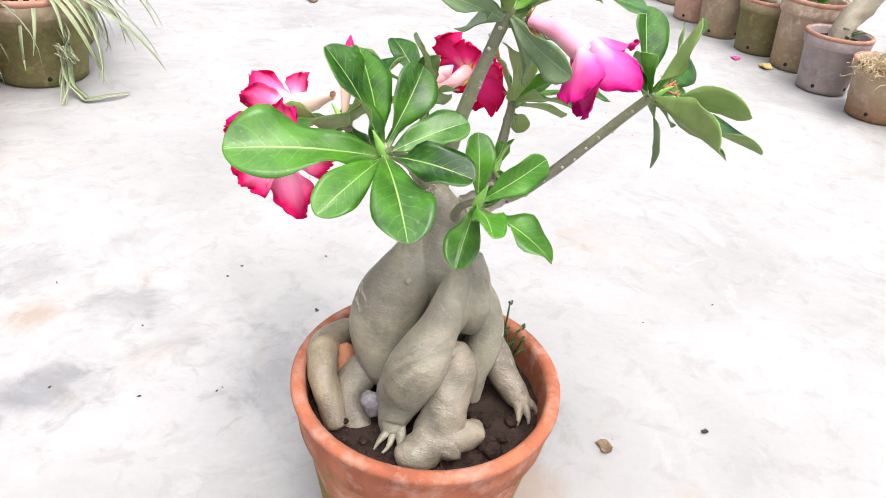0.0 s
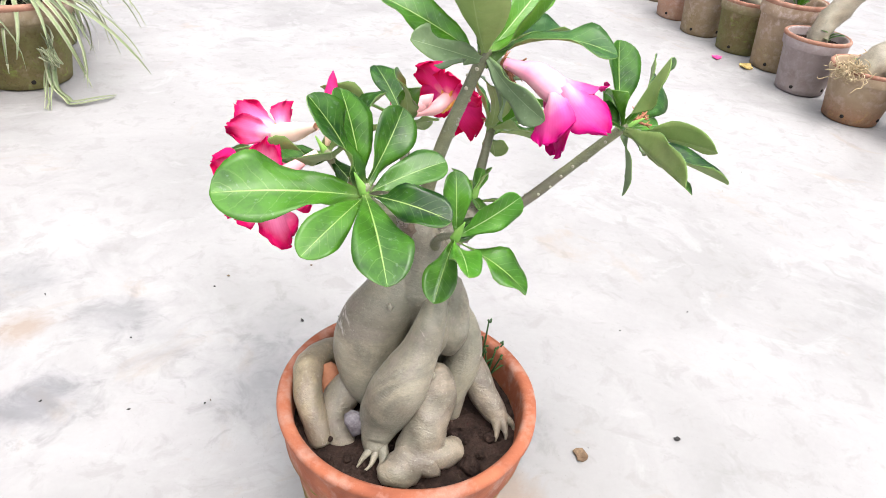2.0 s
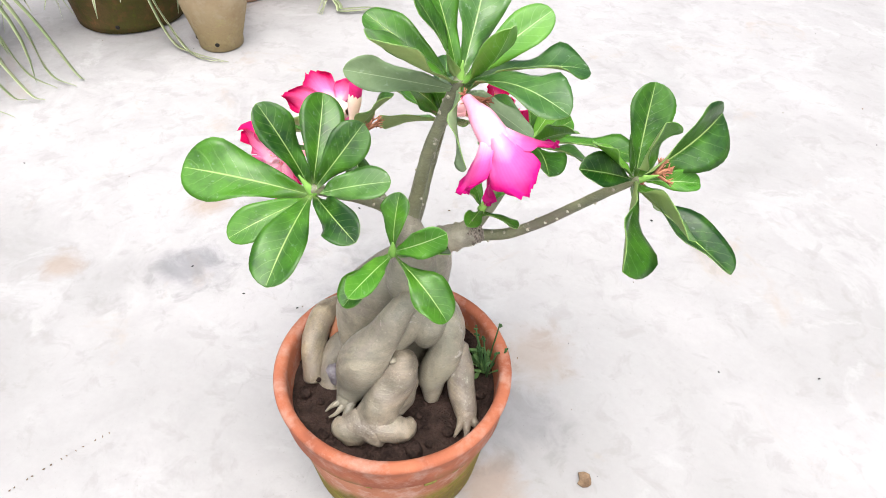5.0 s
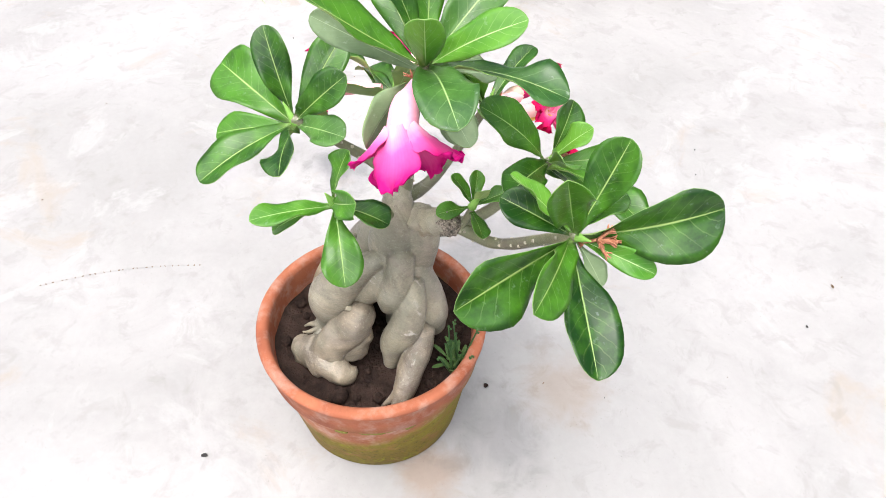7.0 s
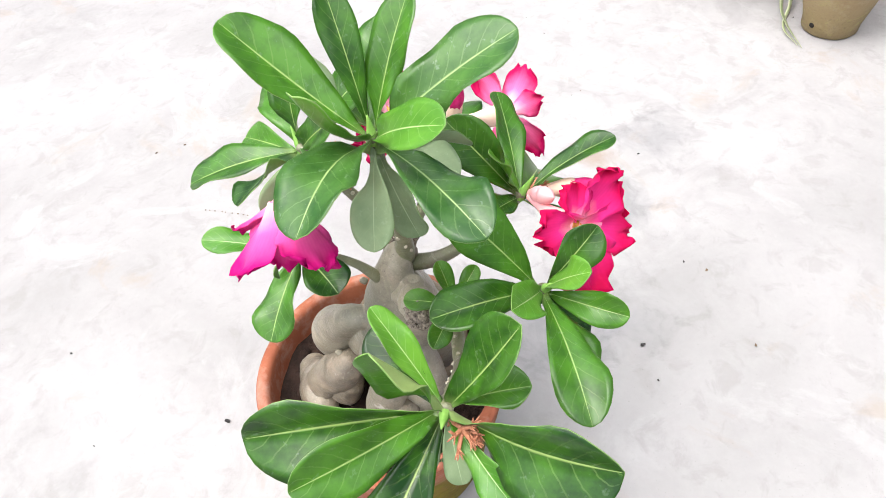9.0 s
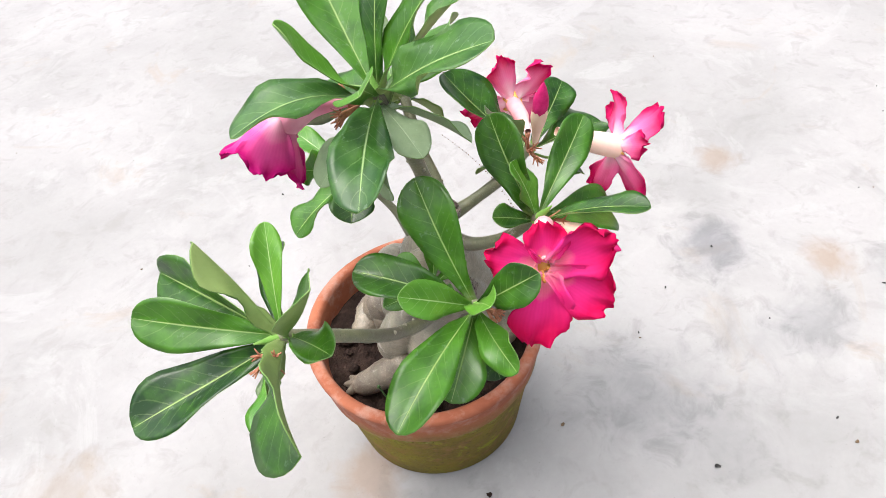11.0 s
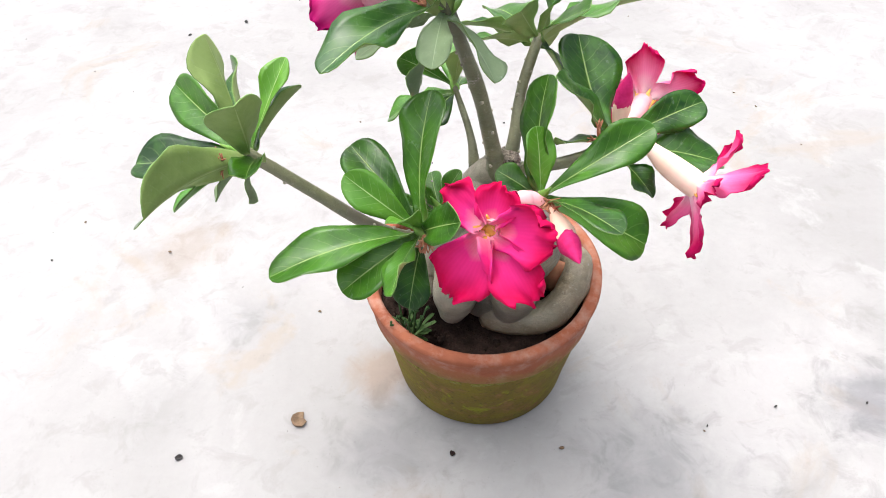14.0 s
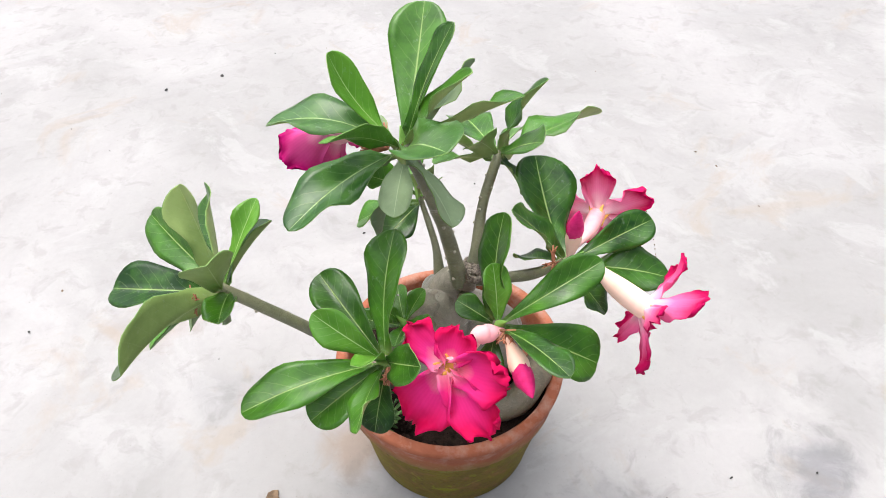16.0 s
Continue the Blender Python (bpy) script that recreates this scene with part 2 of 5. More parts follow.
def make_bark(name, low, high, scar=0.5, relief=0.3):
    m, t, b = mat(name, 0.42, 0.5)
    co = t.nodes.new("ShaderNodeTexCoord").outputs["Object"]
    n1, n2, n3 = fuzz(t, 22, 5, 0.6, co, 0.4), fuzz(t, 110, 4, 0.65, co), fuzz(t, 420, 2, 0.6, co)
    c = ramp(t, n1, ((0.3, low), (0.7, high)))
    c = mix(t, calc(t, "MULTIPLY", ramp(t, n2, ((0.62, (0, 0, 0)), (0.74, (1, 1, 1)))), scar * 0.16), c, (0.46, 0.43, 0.37))
    dark = ramp(t, fuzz(t, 70, 3, 0.5, co), ((0.24, (1, 1, 1)), (0.30, (0, 0, 0))))
    c = mix(t, calc(t, "MULTIPLY", dark, 0.35), c, tuple(v * 0.35 for v in low))
    sq = node(t, "Mapping")
    sq.inputs["Scale"].default_value = (1, 1, 3)
    t.links.new(co, sq.inputs[0])
    wrinkle = fuzz(t, 85, 4, 0.7, sq.outputs[0], 0.8)
    c = mix(t, 0.24, c, ramp(t, wrinkle, ((0.3, (0.68, 0.66, 0.62)), (0.65, (1.1, 1.1, 1.1)))), "MULTIPLY")
    c = mix(t, calc(t, "MULTIPLY", ramp(t, fuzz(t, 9, 4, 0.6, co), ((0.45, (0, 0, 0)), (0.65, (1, 1, 1)))), 0.55), c, tuple(v * k for v, k in zip(low, (1.15, 0.92, 0.75))))
    c = mix(t, calc(t, "MULTIPLY", ramp(t, fuzz(t, 15, 5, 0.65, co, 0.6), ((0.47, (0, 0, 0)), (0.62, (1, 1, 1)))), 0.6), c, tuple(v * k for v, k in zip(high, (1.12, 1.06, 0.96))))
    scrape = calc(t, "MULTIPLY", ramp(t, fuzz(t, 38, 6, 0.75, co, 1.5), ((0.60, (0, 0, 0)), (0.67, (1, 1, 1)))), ramp(t, fuzz(t, 13, 2, 0.5, co), ((0.5, (0, 0, 0)), (0.6, (1, 1, 1)))))
    c = mix(t, calc(t, "MULTIPLY", scrape, scar), c, (0.46, 0.43, 0.38))
    cell = node(t, "TexVoronoi", Scale=130.0)
    t.links.new(sq.outputs[0], cell.inputs["Vector"])
    pit = ramp(t, cell.outputs["Distance"], ((0.06, (1, 1, 1)), (0.14, (0, 0, 0))))
    pit = calc(t, "MULTIPLY", pit, ramp(t, fuzz(t, 17, 3, 0.5, co), ((0.48, (0, 0, 0)), (0.62, (1, 1, 1)))))
    c = mix(t, calc(t, "MULTIPLY", pit, 0.6), c, tuple(v * 0.4 for v in low))
    crack = ramp(t, fuzz(t, 26, 8, 0.8, sq.outputs[0], 2.0), ((0.487, (0, 0, 0)), (0.5, (1, 1, 1)), (0.513, (0, 0, 0))))
    c = mix(t, calc(t, "MULTIPLY", crack, 0.45), c, tuple(v * 0.45 for v in low))
    fleck = ramp(t, n3, ((0.60, (0, 0, 0)), (0.70, (1, 1, 1))))
    c = mix(t, calc(t, "MULTIPLY", fleck, 0.18 * scar), c, (0.50, 0.47, 0.40))
    tone = sum(low) / 3 + sum(high) / 3
    c = mix(t, calc(t, "MULTIPLY", ramp(t, fuzz(t, 12, 5, 0.6, co, 0.8), ((0.48, (0, 0, 0)), (0.62, (1, 1, 1)))), 0.42), c, (0.50 * tone, 0.51 * tone, 0.37 * tone))
    c = mix(t, calc(t, "MULTIPLY", ramp(t, fuzz(t, 18, 5, 0.6, co, 1.1), ((0.54, (0, 0, 0)), (0.66, (1, 1, 1)))), 0.40), c, (0.58 * tone, 0.47 * tone, 0.41 * tone))
    t.links.new(c, b.inputs["Base Color"])
    bump(t, b, calc(t, "ADD", calc(t, "ADD", calc(t, "MULTIPLY", n2, 0.6), wrinkle), calc(t, "MULTIPLY", n3, 0.2)), relief, 0.002)
    return m


def make_leaf(name, deep, light, vein, gloss, veins=1.0, grey=0.0):
    """u runs across the blade, v from its foot to its tip."""
    m, t, b = mat(name, gloss, 0.42)
    u, v = uv_parts(t)
    off = calc(t, "ABSOLUTE", calc(t, "SUBTRACT", u, 0.5))
    rnd = t.nodes.new("ShaderNodeObjectInfo").outputs["Random"]
    co = t.nodes.new("ShaderNodeTexCoord").outputs["Object"]
    n1, n2 = fuzz(t, 45, 5, 0.65, co), fuzz(t, 190, 3, 0.6, co)
    c = mix(t, calc(t, "MULTIPLY", calc(t, "ADD", ramp(t, n1, ((0.3, (0, 0, 0)), (0.7, (1, 1, 1)))), calc(t, "MULTIPLY", calc(t, "SUBTRACT", rnd, 0.5), 0.9)), 0.9, clamp=True), deep, light)
    saw = calc(t, "FRACT", calc(t, "ADD", calc(t, "MULTIPLY", calc(t, "SUBTRACT", v, calc(t, "MULTIPLY", off, 0.42)), 9.5), calc(t, "MULTIPLY", n1, 0.7)))
    lines = calc(t, "LESS_THAN", calc(t, "ABSOLUTE", calc(t, "SUBTRACT", saw, 0.5)), 0.045)
    side = calc(t, "MULTIPLY", lines, calc(t, "MULTIPLY", calc(t, "SUBTRACT", 0.52, off), 0.36 * veins))
    wide = node(t, "MapRange")
    for k, val in ((1, 0.0), (2, 1.0), (3, 0.042), (4, 0.008)):
        wide.inputs[k].default_value = val
    t.links.new(v, wide.inputs[0])
    rib = calc(t, "SUBTRACT", 1.15, calc(t, "DIVIDE", off, wide.outputs[0]), clamp=True)
    foot = calc(t, "MULTIPLY", calc(t, "SUBTRACT", 0.16, v, clamp=True), 4.0, clamp=True)
    c = mix(t, calc(t, "MAXIMUM", calc(t, "MULTIPLY", rib, 0.85), calc(t, "MAXIMUM", side, foot), clamp=True), c, vein)
    dust = ramp(t, n2, ((0.62, (0, 0, 0)), (0.72, (1, 1, 1))))
    c = mix(t, calc(t, "MULTIPLY", dust, 0.16 + grey), c, (0.42, 0.50, 0.38))
    t.links.new(c, b.inputs["Base Color"])
    h = calc(t, "SUBTRACT", calc(t, "MULTIPLY", n1, 0.5), calc(t, "ADD", calc(t, "MULTIPLY", rib, 0.6), calc(t, "MULTIPLY", lines, 0.15)))
    bump(t, b, h, 0.35, 0.0012)
    b.inputs["Subsurface Weight"].default_value = 0.0
    tr = node(t, "BsdfTranslucent")
    t.links.new(mix(t, 0.5, c, (0.35, 0.55, 0.04)), tr.inputs[0])
    sh = t.nodes.new("ShaderNodeMixShader")
    sh.inputs[0].default_value = 0.17
    t.links.new(b.outputs[0], sh.inputs[1])
    t.links.new(tr.outputs[0], sh.inputs[2])
    t.links.new(sh.outputs[0], t.nodes["Material Output"].inputs[0])
    return m


def make_petal(name, heart, body, edge, mid=0.35):
    m, t, b = mat(name, 0.6, 0.12)
    u, v = uv_parts(t)
    off = calc(t, "ABSOLUTE", calc(t, "SUBTRACT", u, 0.5))
    n1 = fuzz(t, 70, 4, 0.6)
    reach = calc(t, "ADD", calc(t, "ADD", v, calc(t, "MULTIPLY", off, 0.48)), calc(t, "MULTIPLY", calc(t, "SUBTRACT", n1, 0.5), 0.25))
    c = ramp(t, reach, ((0.06, heart), (mid, body), (0.96, edge)))
    st = node(t, "TexWave", Scale=5.0, Distortion=2.0, Detail=2.0)
    t.links.new(t.nodes.new("ShaderNodeTexCoord").outputs["UV"], st.inputs[0])
    c = mix(t, 0.07, c, mix(t, st.outputs[1], (0.55, 0.25, 0.4), (1.0, 1.0, 1.0)), "MULTIPLY")
    t.links.new(c, b.inputs["Base Color"])
    bump(t, b, n1, 0.25, 0.0015)
    tr = node(t, "BsdfTranslucent")
    t.links.new(c, tr.inputs[0])
    sh = t.nodes.new("ShaderNodeMixShader")
    sh.inputs[0].default_value = 0.35
    t.links.new(b.outputs[0], sh.inputs[1])
    t.links.new(tr.outputs[0], sh.inputs[2])
    t.links.new(sh.outputs[0], t.nodes["Material Output"].inputs[0])
    return m


def make_plain(name, low, high, scale=60.0, rough=0.7):
    m, t, b = mat(name, rough, 0.3)
    n1 = fuzz(t, scale, 4, 0.6)
    t.links.new(ramp(t, n1, ((0.3, low), (0.7, high))), b.inputs["Base Color"])
    bump(t, b, n1, 0.3, 0.001)
    return m


FLOOR = make_floor()
CLAY = make_clay("terracotta", (0.225, 0.068, 0.034), (0.40, 0.140, 0.072), 0.75, 0.118, 0.142, (0.13, 0.10, 0.018), coat=0.42, glow=(0.47, 0.33, 0.27), lean=0.06)
MOSSY = make_clay("mossy_terracotta", (0.24, 0.085, 0.042), (0.44, 0.19, 0.105), 1.0, 0.088, 0.116, (0.115, 0.094, 0.008), lean=0.35)
SOIL = make_soil()
BARK = make_bark("caudex_skin", (0.100, 0.092, 0.066), (0.345, 0.324, 0.254), 1.2, 0.50)
ROOT = make_bark("root_skin", (0.082, 0.067, 0.048), (0.315, 0.275, 0.212), 1.5, 0.65)
LOOP = make_bark("loop_root_skin", (0.110, 0.088, 0.052), (0.370, 0.318, 0.218), 1.5, 0.65)
TWIG = make_bark("green_grey_bark", (0.095, 0.105, 0.055), (0.235, 0.250, 0.150), 0.9)
LEAF = make_leaf("glossy_leaf", (0.007, 0.038, 0.004), (0.070, 0.205, 0.013), (0.36, 0.50, 0.15), 0.30)
# paler green: the sky's sheen on some leaf tops is put into the colour
SHEEN = make_leaf("painted_sheen_leaf", (0.022, 0.080, 0.013), (0.100, 0.225, 0.042), (0.38, 0.52, 0.20), 0.28, 1.0, 0.08)
DULL = make_leaf("dusty_leaf", (0.16, 0.235, 0.115), (0.26, 0.35, 0.19), (0.40, 0.50, 0.30), 0.6, 0.5, 0.2)
UNDER = make_leaf("leaf_underside", (0.215, 0.315, 0.085), (0.34, 0.455, 0.145), (0.46, 0.56, 0.24), 0.55, 0.5)
FRESH = make_leaf("young_leaf", (0.055, 0.185, 0.012), (0.135, 0.325, 0.030), (0.50, 0.66, 0.28), 0.36)
RIM = make_plain("leaf_margin", (0.12, 0.22, 0.05), (0.20, 0.31, 0.09))
RED = make_petal("crimson_petal", (0.98, 0.50, 0.60), (0.90, 0.045, 0.34), (0.72, 0.003, 0.105), 0.45)
ROSE = make_petal("rose_petal", (0.98, 0.82, 0.84), (0.95, 0.30, 0.54), (0.76, 0.006, 0.15), 0.58)
WINE = make_petal("wine_edged_petal", (0.97, 0.76, 0.82), (0.91, 0.20, 0.45), (0.58, 0.004, 0.11), 0.52)
MAGENTA = make_petal("magenta_petal", (0.97, 0.60, 0.74), (0.84, 0.14, 0.44), (0.58, 0.005, 0.20), 0.5)
TUBE = make_plain("flower_tube", (0.90, 0.36, 0.42), (0.94, 0.56, 0.55), 40)
PINK_TUBE = make_plain("pink_flower_tube", (0.86, 0.30, 0.46), (0.93, 0.52, 0.62), 40)
CREAM = make_plain("cream_tube", (0.86, 0.57, 0.43), (0.93, 0.72, 0.60), 40)
CRIMSON = make_plain("furled_crimson", (0.55, 0.008, 0.12), (0.78, 0.03, 0.24), 120)
CALYX = make_plain("dry_calyx", (0.30, 0.105, 0.055), (0.50, 0.24, 0.14), 200)


# ---- ground ----
def make_ground():
    bm = bmesh.new()
    rings = [0, 0.15, 0.3, 0.5, 0.8, 1.2, 1.8, 2.6, 4, 7, 15, 40, 120, 400]
    lathe(bm, [(r, 0.0) for r in rings[::-1]], 64)
    for v in bm.verts:
        d = v.co.xy.length
        if 0.14 < d < 8:
            v.co.z = 0.0015 * noise.noise(Vector((v.co.x * 3, v.co.y * 3, 0)))
    bmesh.ops.recalc_face_normals(bm, faces=bm.faces)
    for f in bm.faces:
        if f.normal.z < 0:
            f.normal_flip()
    tagged(part("ground", bm, FLOOR), "pale worn cement yard floor with grey and tan stains", "ground", kind="structure")


make_ground()


# ---- the pot in the middle ----


def make_pot():
    pot = thing("flower_pot", "round terracotta pot with a thick rim and mossy sides", "pot")
    bm = bmesh.new()
    lathe(bm, [(0, 0.012), (0.07, 0.010), (0.086, 0.0), (0.096, 0.001), (0.1015, 0.008), (0.1045, 0.03), (0.1105, 0.07), (0.1165, 0.108), (0.119, 0.124),
               (0.1195, 0.128), (0.117, 0.1305), (0.108, 0.131), (0.104, 0.10), (0.095, 0.04), (0.08, 0.022), (0, 0.02)], 72, 0.006)
    bmesh.ops.recalc_face_normals(bm, faces=bm.faces)
    part("body", bm, MOSSY, pot, "clay wall under a green moss film")
    bm = bmesh.new()
    lathe(bm, [(0.1185, 0.1225), (0.1215, 0.1225), (0.1235, 0.1255), (0.1255, 0.145), (0.1275, 0.160), (0.1300, 0.1645), (0.1298, 0.1682), (0.1272, 0.1706),
               (0.1205, 0.1708), (0.1172, 0.1690), (0.1158, 0.164), (0.1145, 0.150), (0.112, 0.130), (0.111, 0.126), (0.1185, 0.1225)], 96, 0.006)
    bmesh.ops.recalc_face_normals(bm, faces=bm.faces)
    part("rim", bm, CLAY, pot, "rounded orange clay collar")
    rnd = random.Random(12)
    for k in range(46):
        turn, up = rnd.uniform(0, 6.28), 0.1195 + rnd.uniform(-0.007, 0.002)
        size = rnd.uniform(0.0018, 0.0042)
        bm = bmesh.new()
        bmesh.ops.create_icosphere(bm, subdivisions=2, radius=size)
        for v in bm.verts:
            v.co *= 1 + 0.5 * noise.noise(v.co * 400 + Vector((k, 0, 0)))
            v.co.x *= 0.4
            v.co.y *= 2.2
        ob = part("moss_cushion", bm, MOSS, pot)
        ob.matrix_basis = pose(0, 0, 0, 0, 0, math.degrees(turn)) @ Matrix.Translation((0.1185 - (0.1195 - up) * 0.16, 0, up))
    return pot


MOSS = make_plain("yellow_green_moss", (0.12, 0.115, 0.02), (0.26, 0.23, 0.06), 300, 0.95)
make_pot()


def make_soil_bed():
    bm = bmesh.new()
    n = 48
    lathe(bm, [(0.1135 * k / 16, 0.134) for k in range(16, -1, -1)], n)
    for v in bm.verts:
        d = v.co.xy.length
        v.co.z += 0.006 * noise.noise(v.co * 28) + 0.0035 * noise.noise(v.co * 75) + (0.004 if d > 0.105 else 0)
    bmesh.ops.recalc_face_normals(bm, faces=bm.faces)
    for f in bm.faces:
        if f.normal.z < 0:
            f.normal_flip()
    tagged(part("soil", bm, SOIL), "dark crumbly damp soil filling the terracotta pot", "soil", kind="stuff")


make_soil_bed()


# ---- pieces of the plant ----
def blade(length, width, arch, fold, wave, curl=0.0, seed=0, thick=0.0007, n=13, m=4):
    """A leathery spoon-shaped leaf along +x, its upper face towards +z: top, underside and pale margin."""
    bm = bmesh.new()
    uv = bm.loops.layers.uv.new("uv")
    grid = {}
    for face in (0, 1):
        for i in range(n + 1):
            s = 1 - (1 - i / n) ** 1.7
            if s < 0.72:
                k = s / 0.72
                half = 0.5 * width * (0.06 + 0.94 * (0.45 * k + 0.55 * k * k * (3 - 2 * k)))
            else:
                half = 0.5 * width * max(0.003, 1 - ((s - 0.72) / 0.28) ** 2.3) ** 0.5
            for j in range(-m, m + 1):
                q = j / m
                x = length * s
                y = half * q
                z = arch * length * math.sin(math.pi * s * 0.92) - curl * length * s ** 3 + fold * abs(y) * (1 - 0.35 * s)
                calm = min(1.0, (1.02 - s) * 4)
                z += calm * wave * length * 0.05 * math.sin(s * 7 + seed) * q * abs(q)
                z += calm * wave * length * 0.03 * math.sin(s * 13 + seed * 2 + (2 if j < 0 else 0)) * abs(q) ** 3
                grid[face, i, j] = bm.verts.new((x, y, z - face * thick))

    def put(keys, slot):
        f = bm.faces.new([grid[k] for k in keys])
        f.material_index = slot
        for lp, (_, i, j) in zip(f.loops, keys):
            lp[uv].uv = (0.5 + 0.5 * j / m, 1 - (1 - i / n) ** 1.7)

    for i in range(n):
        for j in range(-m, m):
            put([(0, i, j), (0, i + 1, j), (0, i + 1, j + 1), (0, i, j + 1)], 0)
            put([(1, i, j), (1, i, j + 1), (1, i + 1, j + 1), (1, i + 1, j)], 1)
        put([(0, i, -m), (1, i, -m), (1, i + 1, -m), (0, i + 1, -m)], 2)
        put([(0, i, m), (0, i + 1, m), (1, i + 1, m), (1, i, m)], 2)
    for j in range(-m, m):
        put([(0, n, j), (1, n, j), (1, n, j + 1), (0, n, j + 1)], 2)
    return bm


def turn_to(way, face):
    """The turn that lays +x along way and +z as near as may be to face."""
    x = Vector(way).normalized()
    z = Vector(face) - x * Vector(face).dot(x)
    z = z.normalized() if z.length > 1e-4 else x.orthogonal().normalized()
    return Matrix((x, z.cross(x), z)).transposed().to_4x4()


def rosette(parent, centre, axis, leaves, seed, drop=0.004, fold=0.42):
    """Leaves round a shoot's end: rows of bearing, rise, length, width, twist, arch, fresh."""
    for k, (bearing, rise, length, width, twist, arch, fresh) in enumerate(leaves):
        rnd = random.Random(seed * 100 + k)
        low, bend, wave, curl, phase = (rnd.random() for _ in range(5))
        a, e = radians(bearing), radians(rise)
        way = Vector((math.cos(e) * math.cos(a), math.cos(e) * math.sin(a), math.sin(e)))
        ax = Vector(axis).normalized()
        foot = Vector(centre) - ax * drop * (0.3 + low * (1.8 if rise < 30 else 0.4))
        end = Vector(centre) + way * length
        way, length = (end - foot).normalized(), (end - foot).length
        face = ax if abs(way.dot(ax)) < 0.93 else ax - way * 1.2
        turn = turn_to(way, face) @ pose(0, 0, 0, twist)
        bm = blade(length, width, arch, fold - 0.1 + bend * 0.2, 0.5 + 0.9 * wave, curl * 0.05, phase * 9)
        # fresh 3 takes the leaf top with the sheen painted in
        ob = part("leaf", bm, (DULL, DULL, RIM) if fresh == 2 else (SHEEN, UNDER, RIM) if fresh == 3 else (FRESH, FRESH, RIM) if fresh else (LEAF, UNDER, RIM), parent)
        ob.matrix_basis = Matrix.Translation(foot) @ turn
    bm = bmesh.new()
    c, d = Vector(centre), Vector(axis).normalized()
    tube(bm, [(*(c - d * 0.004), 0.0045), (*(c + d * 0.004), 0.0034), (*(c + d * 0.011), 0.0020), (*(c + d * 0.019), 0.0006)], 8, 8)
    part("shoot_tip", bm, FRESH_PLAIN, parent)


def calyx(parent, centre, way, count, reach, seed):
    """Dry star-shaped remains of old flower stalks."""
    rnd = random.Random(seed)
    for k in range(count):
        bm = bmesh.new()
        d = (Vector(way).normalized() + Vector((rnd.uniform(-1, 1), rnd.uniform(-1, 1), rnd.uniform(-0.8, 0.8))) * 0.9).normalized()
        c = Vector(centre)
        e = c + d * reach * rnd.uniform(0.5, 0.8)
        tube(bm, [(*c, 0.0016), (*e, 0.0013)], 4, 5)
        for _ in range(5):
            f = (d + Vector((rnd.uniform(-1, 1), rnd.uniform(-1, 1), rnd.uniform(-1, 1))) * 0.75).normalized()
            tube(bm, [(*e, 0.0011), (*(e + f * reach * 0.4), 0.0002)], 3, 4)
        part("calyx", bm, CALYX, parent, "dry pinkish star-shaped calyx")


def lobe(length, width, ruffle, seed, cup=0.25, thick=0.0006, n=14, m=9):
    """A flower lobe along +x with a frilled edge."""
    bm = bmesh.new()
    uv = bm.loops.layers.uv.new("uv")
    grid = {}
    for face in (0, 1):
        for i in range(n + 1):
            s = i / n
            half = 0.5 * width * (0.26 + 0.74 * math.sin(math.pi * min(1, 0.04 + s * 0.58)) ** 1.3)
            if s > 0.72:
                half *= math.sqrt(max(0.0, 1 - ((s - 0.72) / 0.30) ** 2 * 0.75))
            for j in range(-m, m + 1):
                q = j / m
                edge = max(abs(q) ** 3, max(0.0, (s - 0.55) / 0.45) ** 2)
                nib = (0.09 * noise.noise(Vector((q * 2.4 + seed, s * 2.5, seed))) + 0.06 * noise.noise(Vector((q * 7 + seed, s * 6, seed * 2)))) * edge
                x = length * (s * (1 - 0.16 * q * q * s) + nib)
                y = half * q * (1 + nib)
                z = cup * width * q * q * (1 - 0.8 * s) - 0.14 * length * s * s
                z += ruffle * length * edge * (0.6 * noise.noise(Vector((q * 2.6 + seed, s * 3.1, seed * 1.7))) + 0.20 * math.sin(q * 7 + seed * 3 + s * 4) + 0.25 * noise.noise(Vector((q * 6 + seed, s * 6, seed))))
                grid[face, i, j] = bm.verts.new((x, y, z - face * thick))

    def put(keys):
        f = bm.faces.new([grid[k] for k in keys])
        for lp, (_, i, j) in zip(f.loops, keys):
            lp[uv].uv = (0.5 + 0.5 * j / m, i / n)

    for i in range(n):
        for j in range(-m, m):
            put([(0, i, j), (0, i + 1, j), (0, i + 1, j + 1), (0, i, j + 1)])
            put([(1, i, j), (1, i, j + 1), (1, i + 1, j + 1), (1, i + 1, j)])
        put([(0, i, -m), (1, i, -m), (1, i + 1, -m), (0, i + 1, -m)])
        put([(0, i, m), (0, i + 1, m), (1, i + 1, m), (1, i, m)])
    for j in range(-m, m):
        put([(0, n, j), (1, n, j), (1, n, j + 1), (0, n, j + 1)])
    return bm


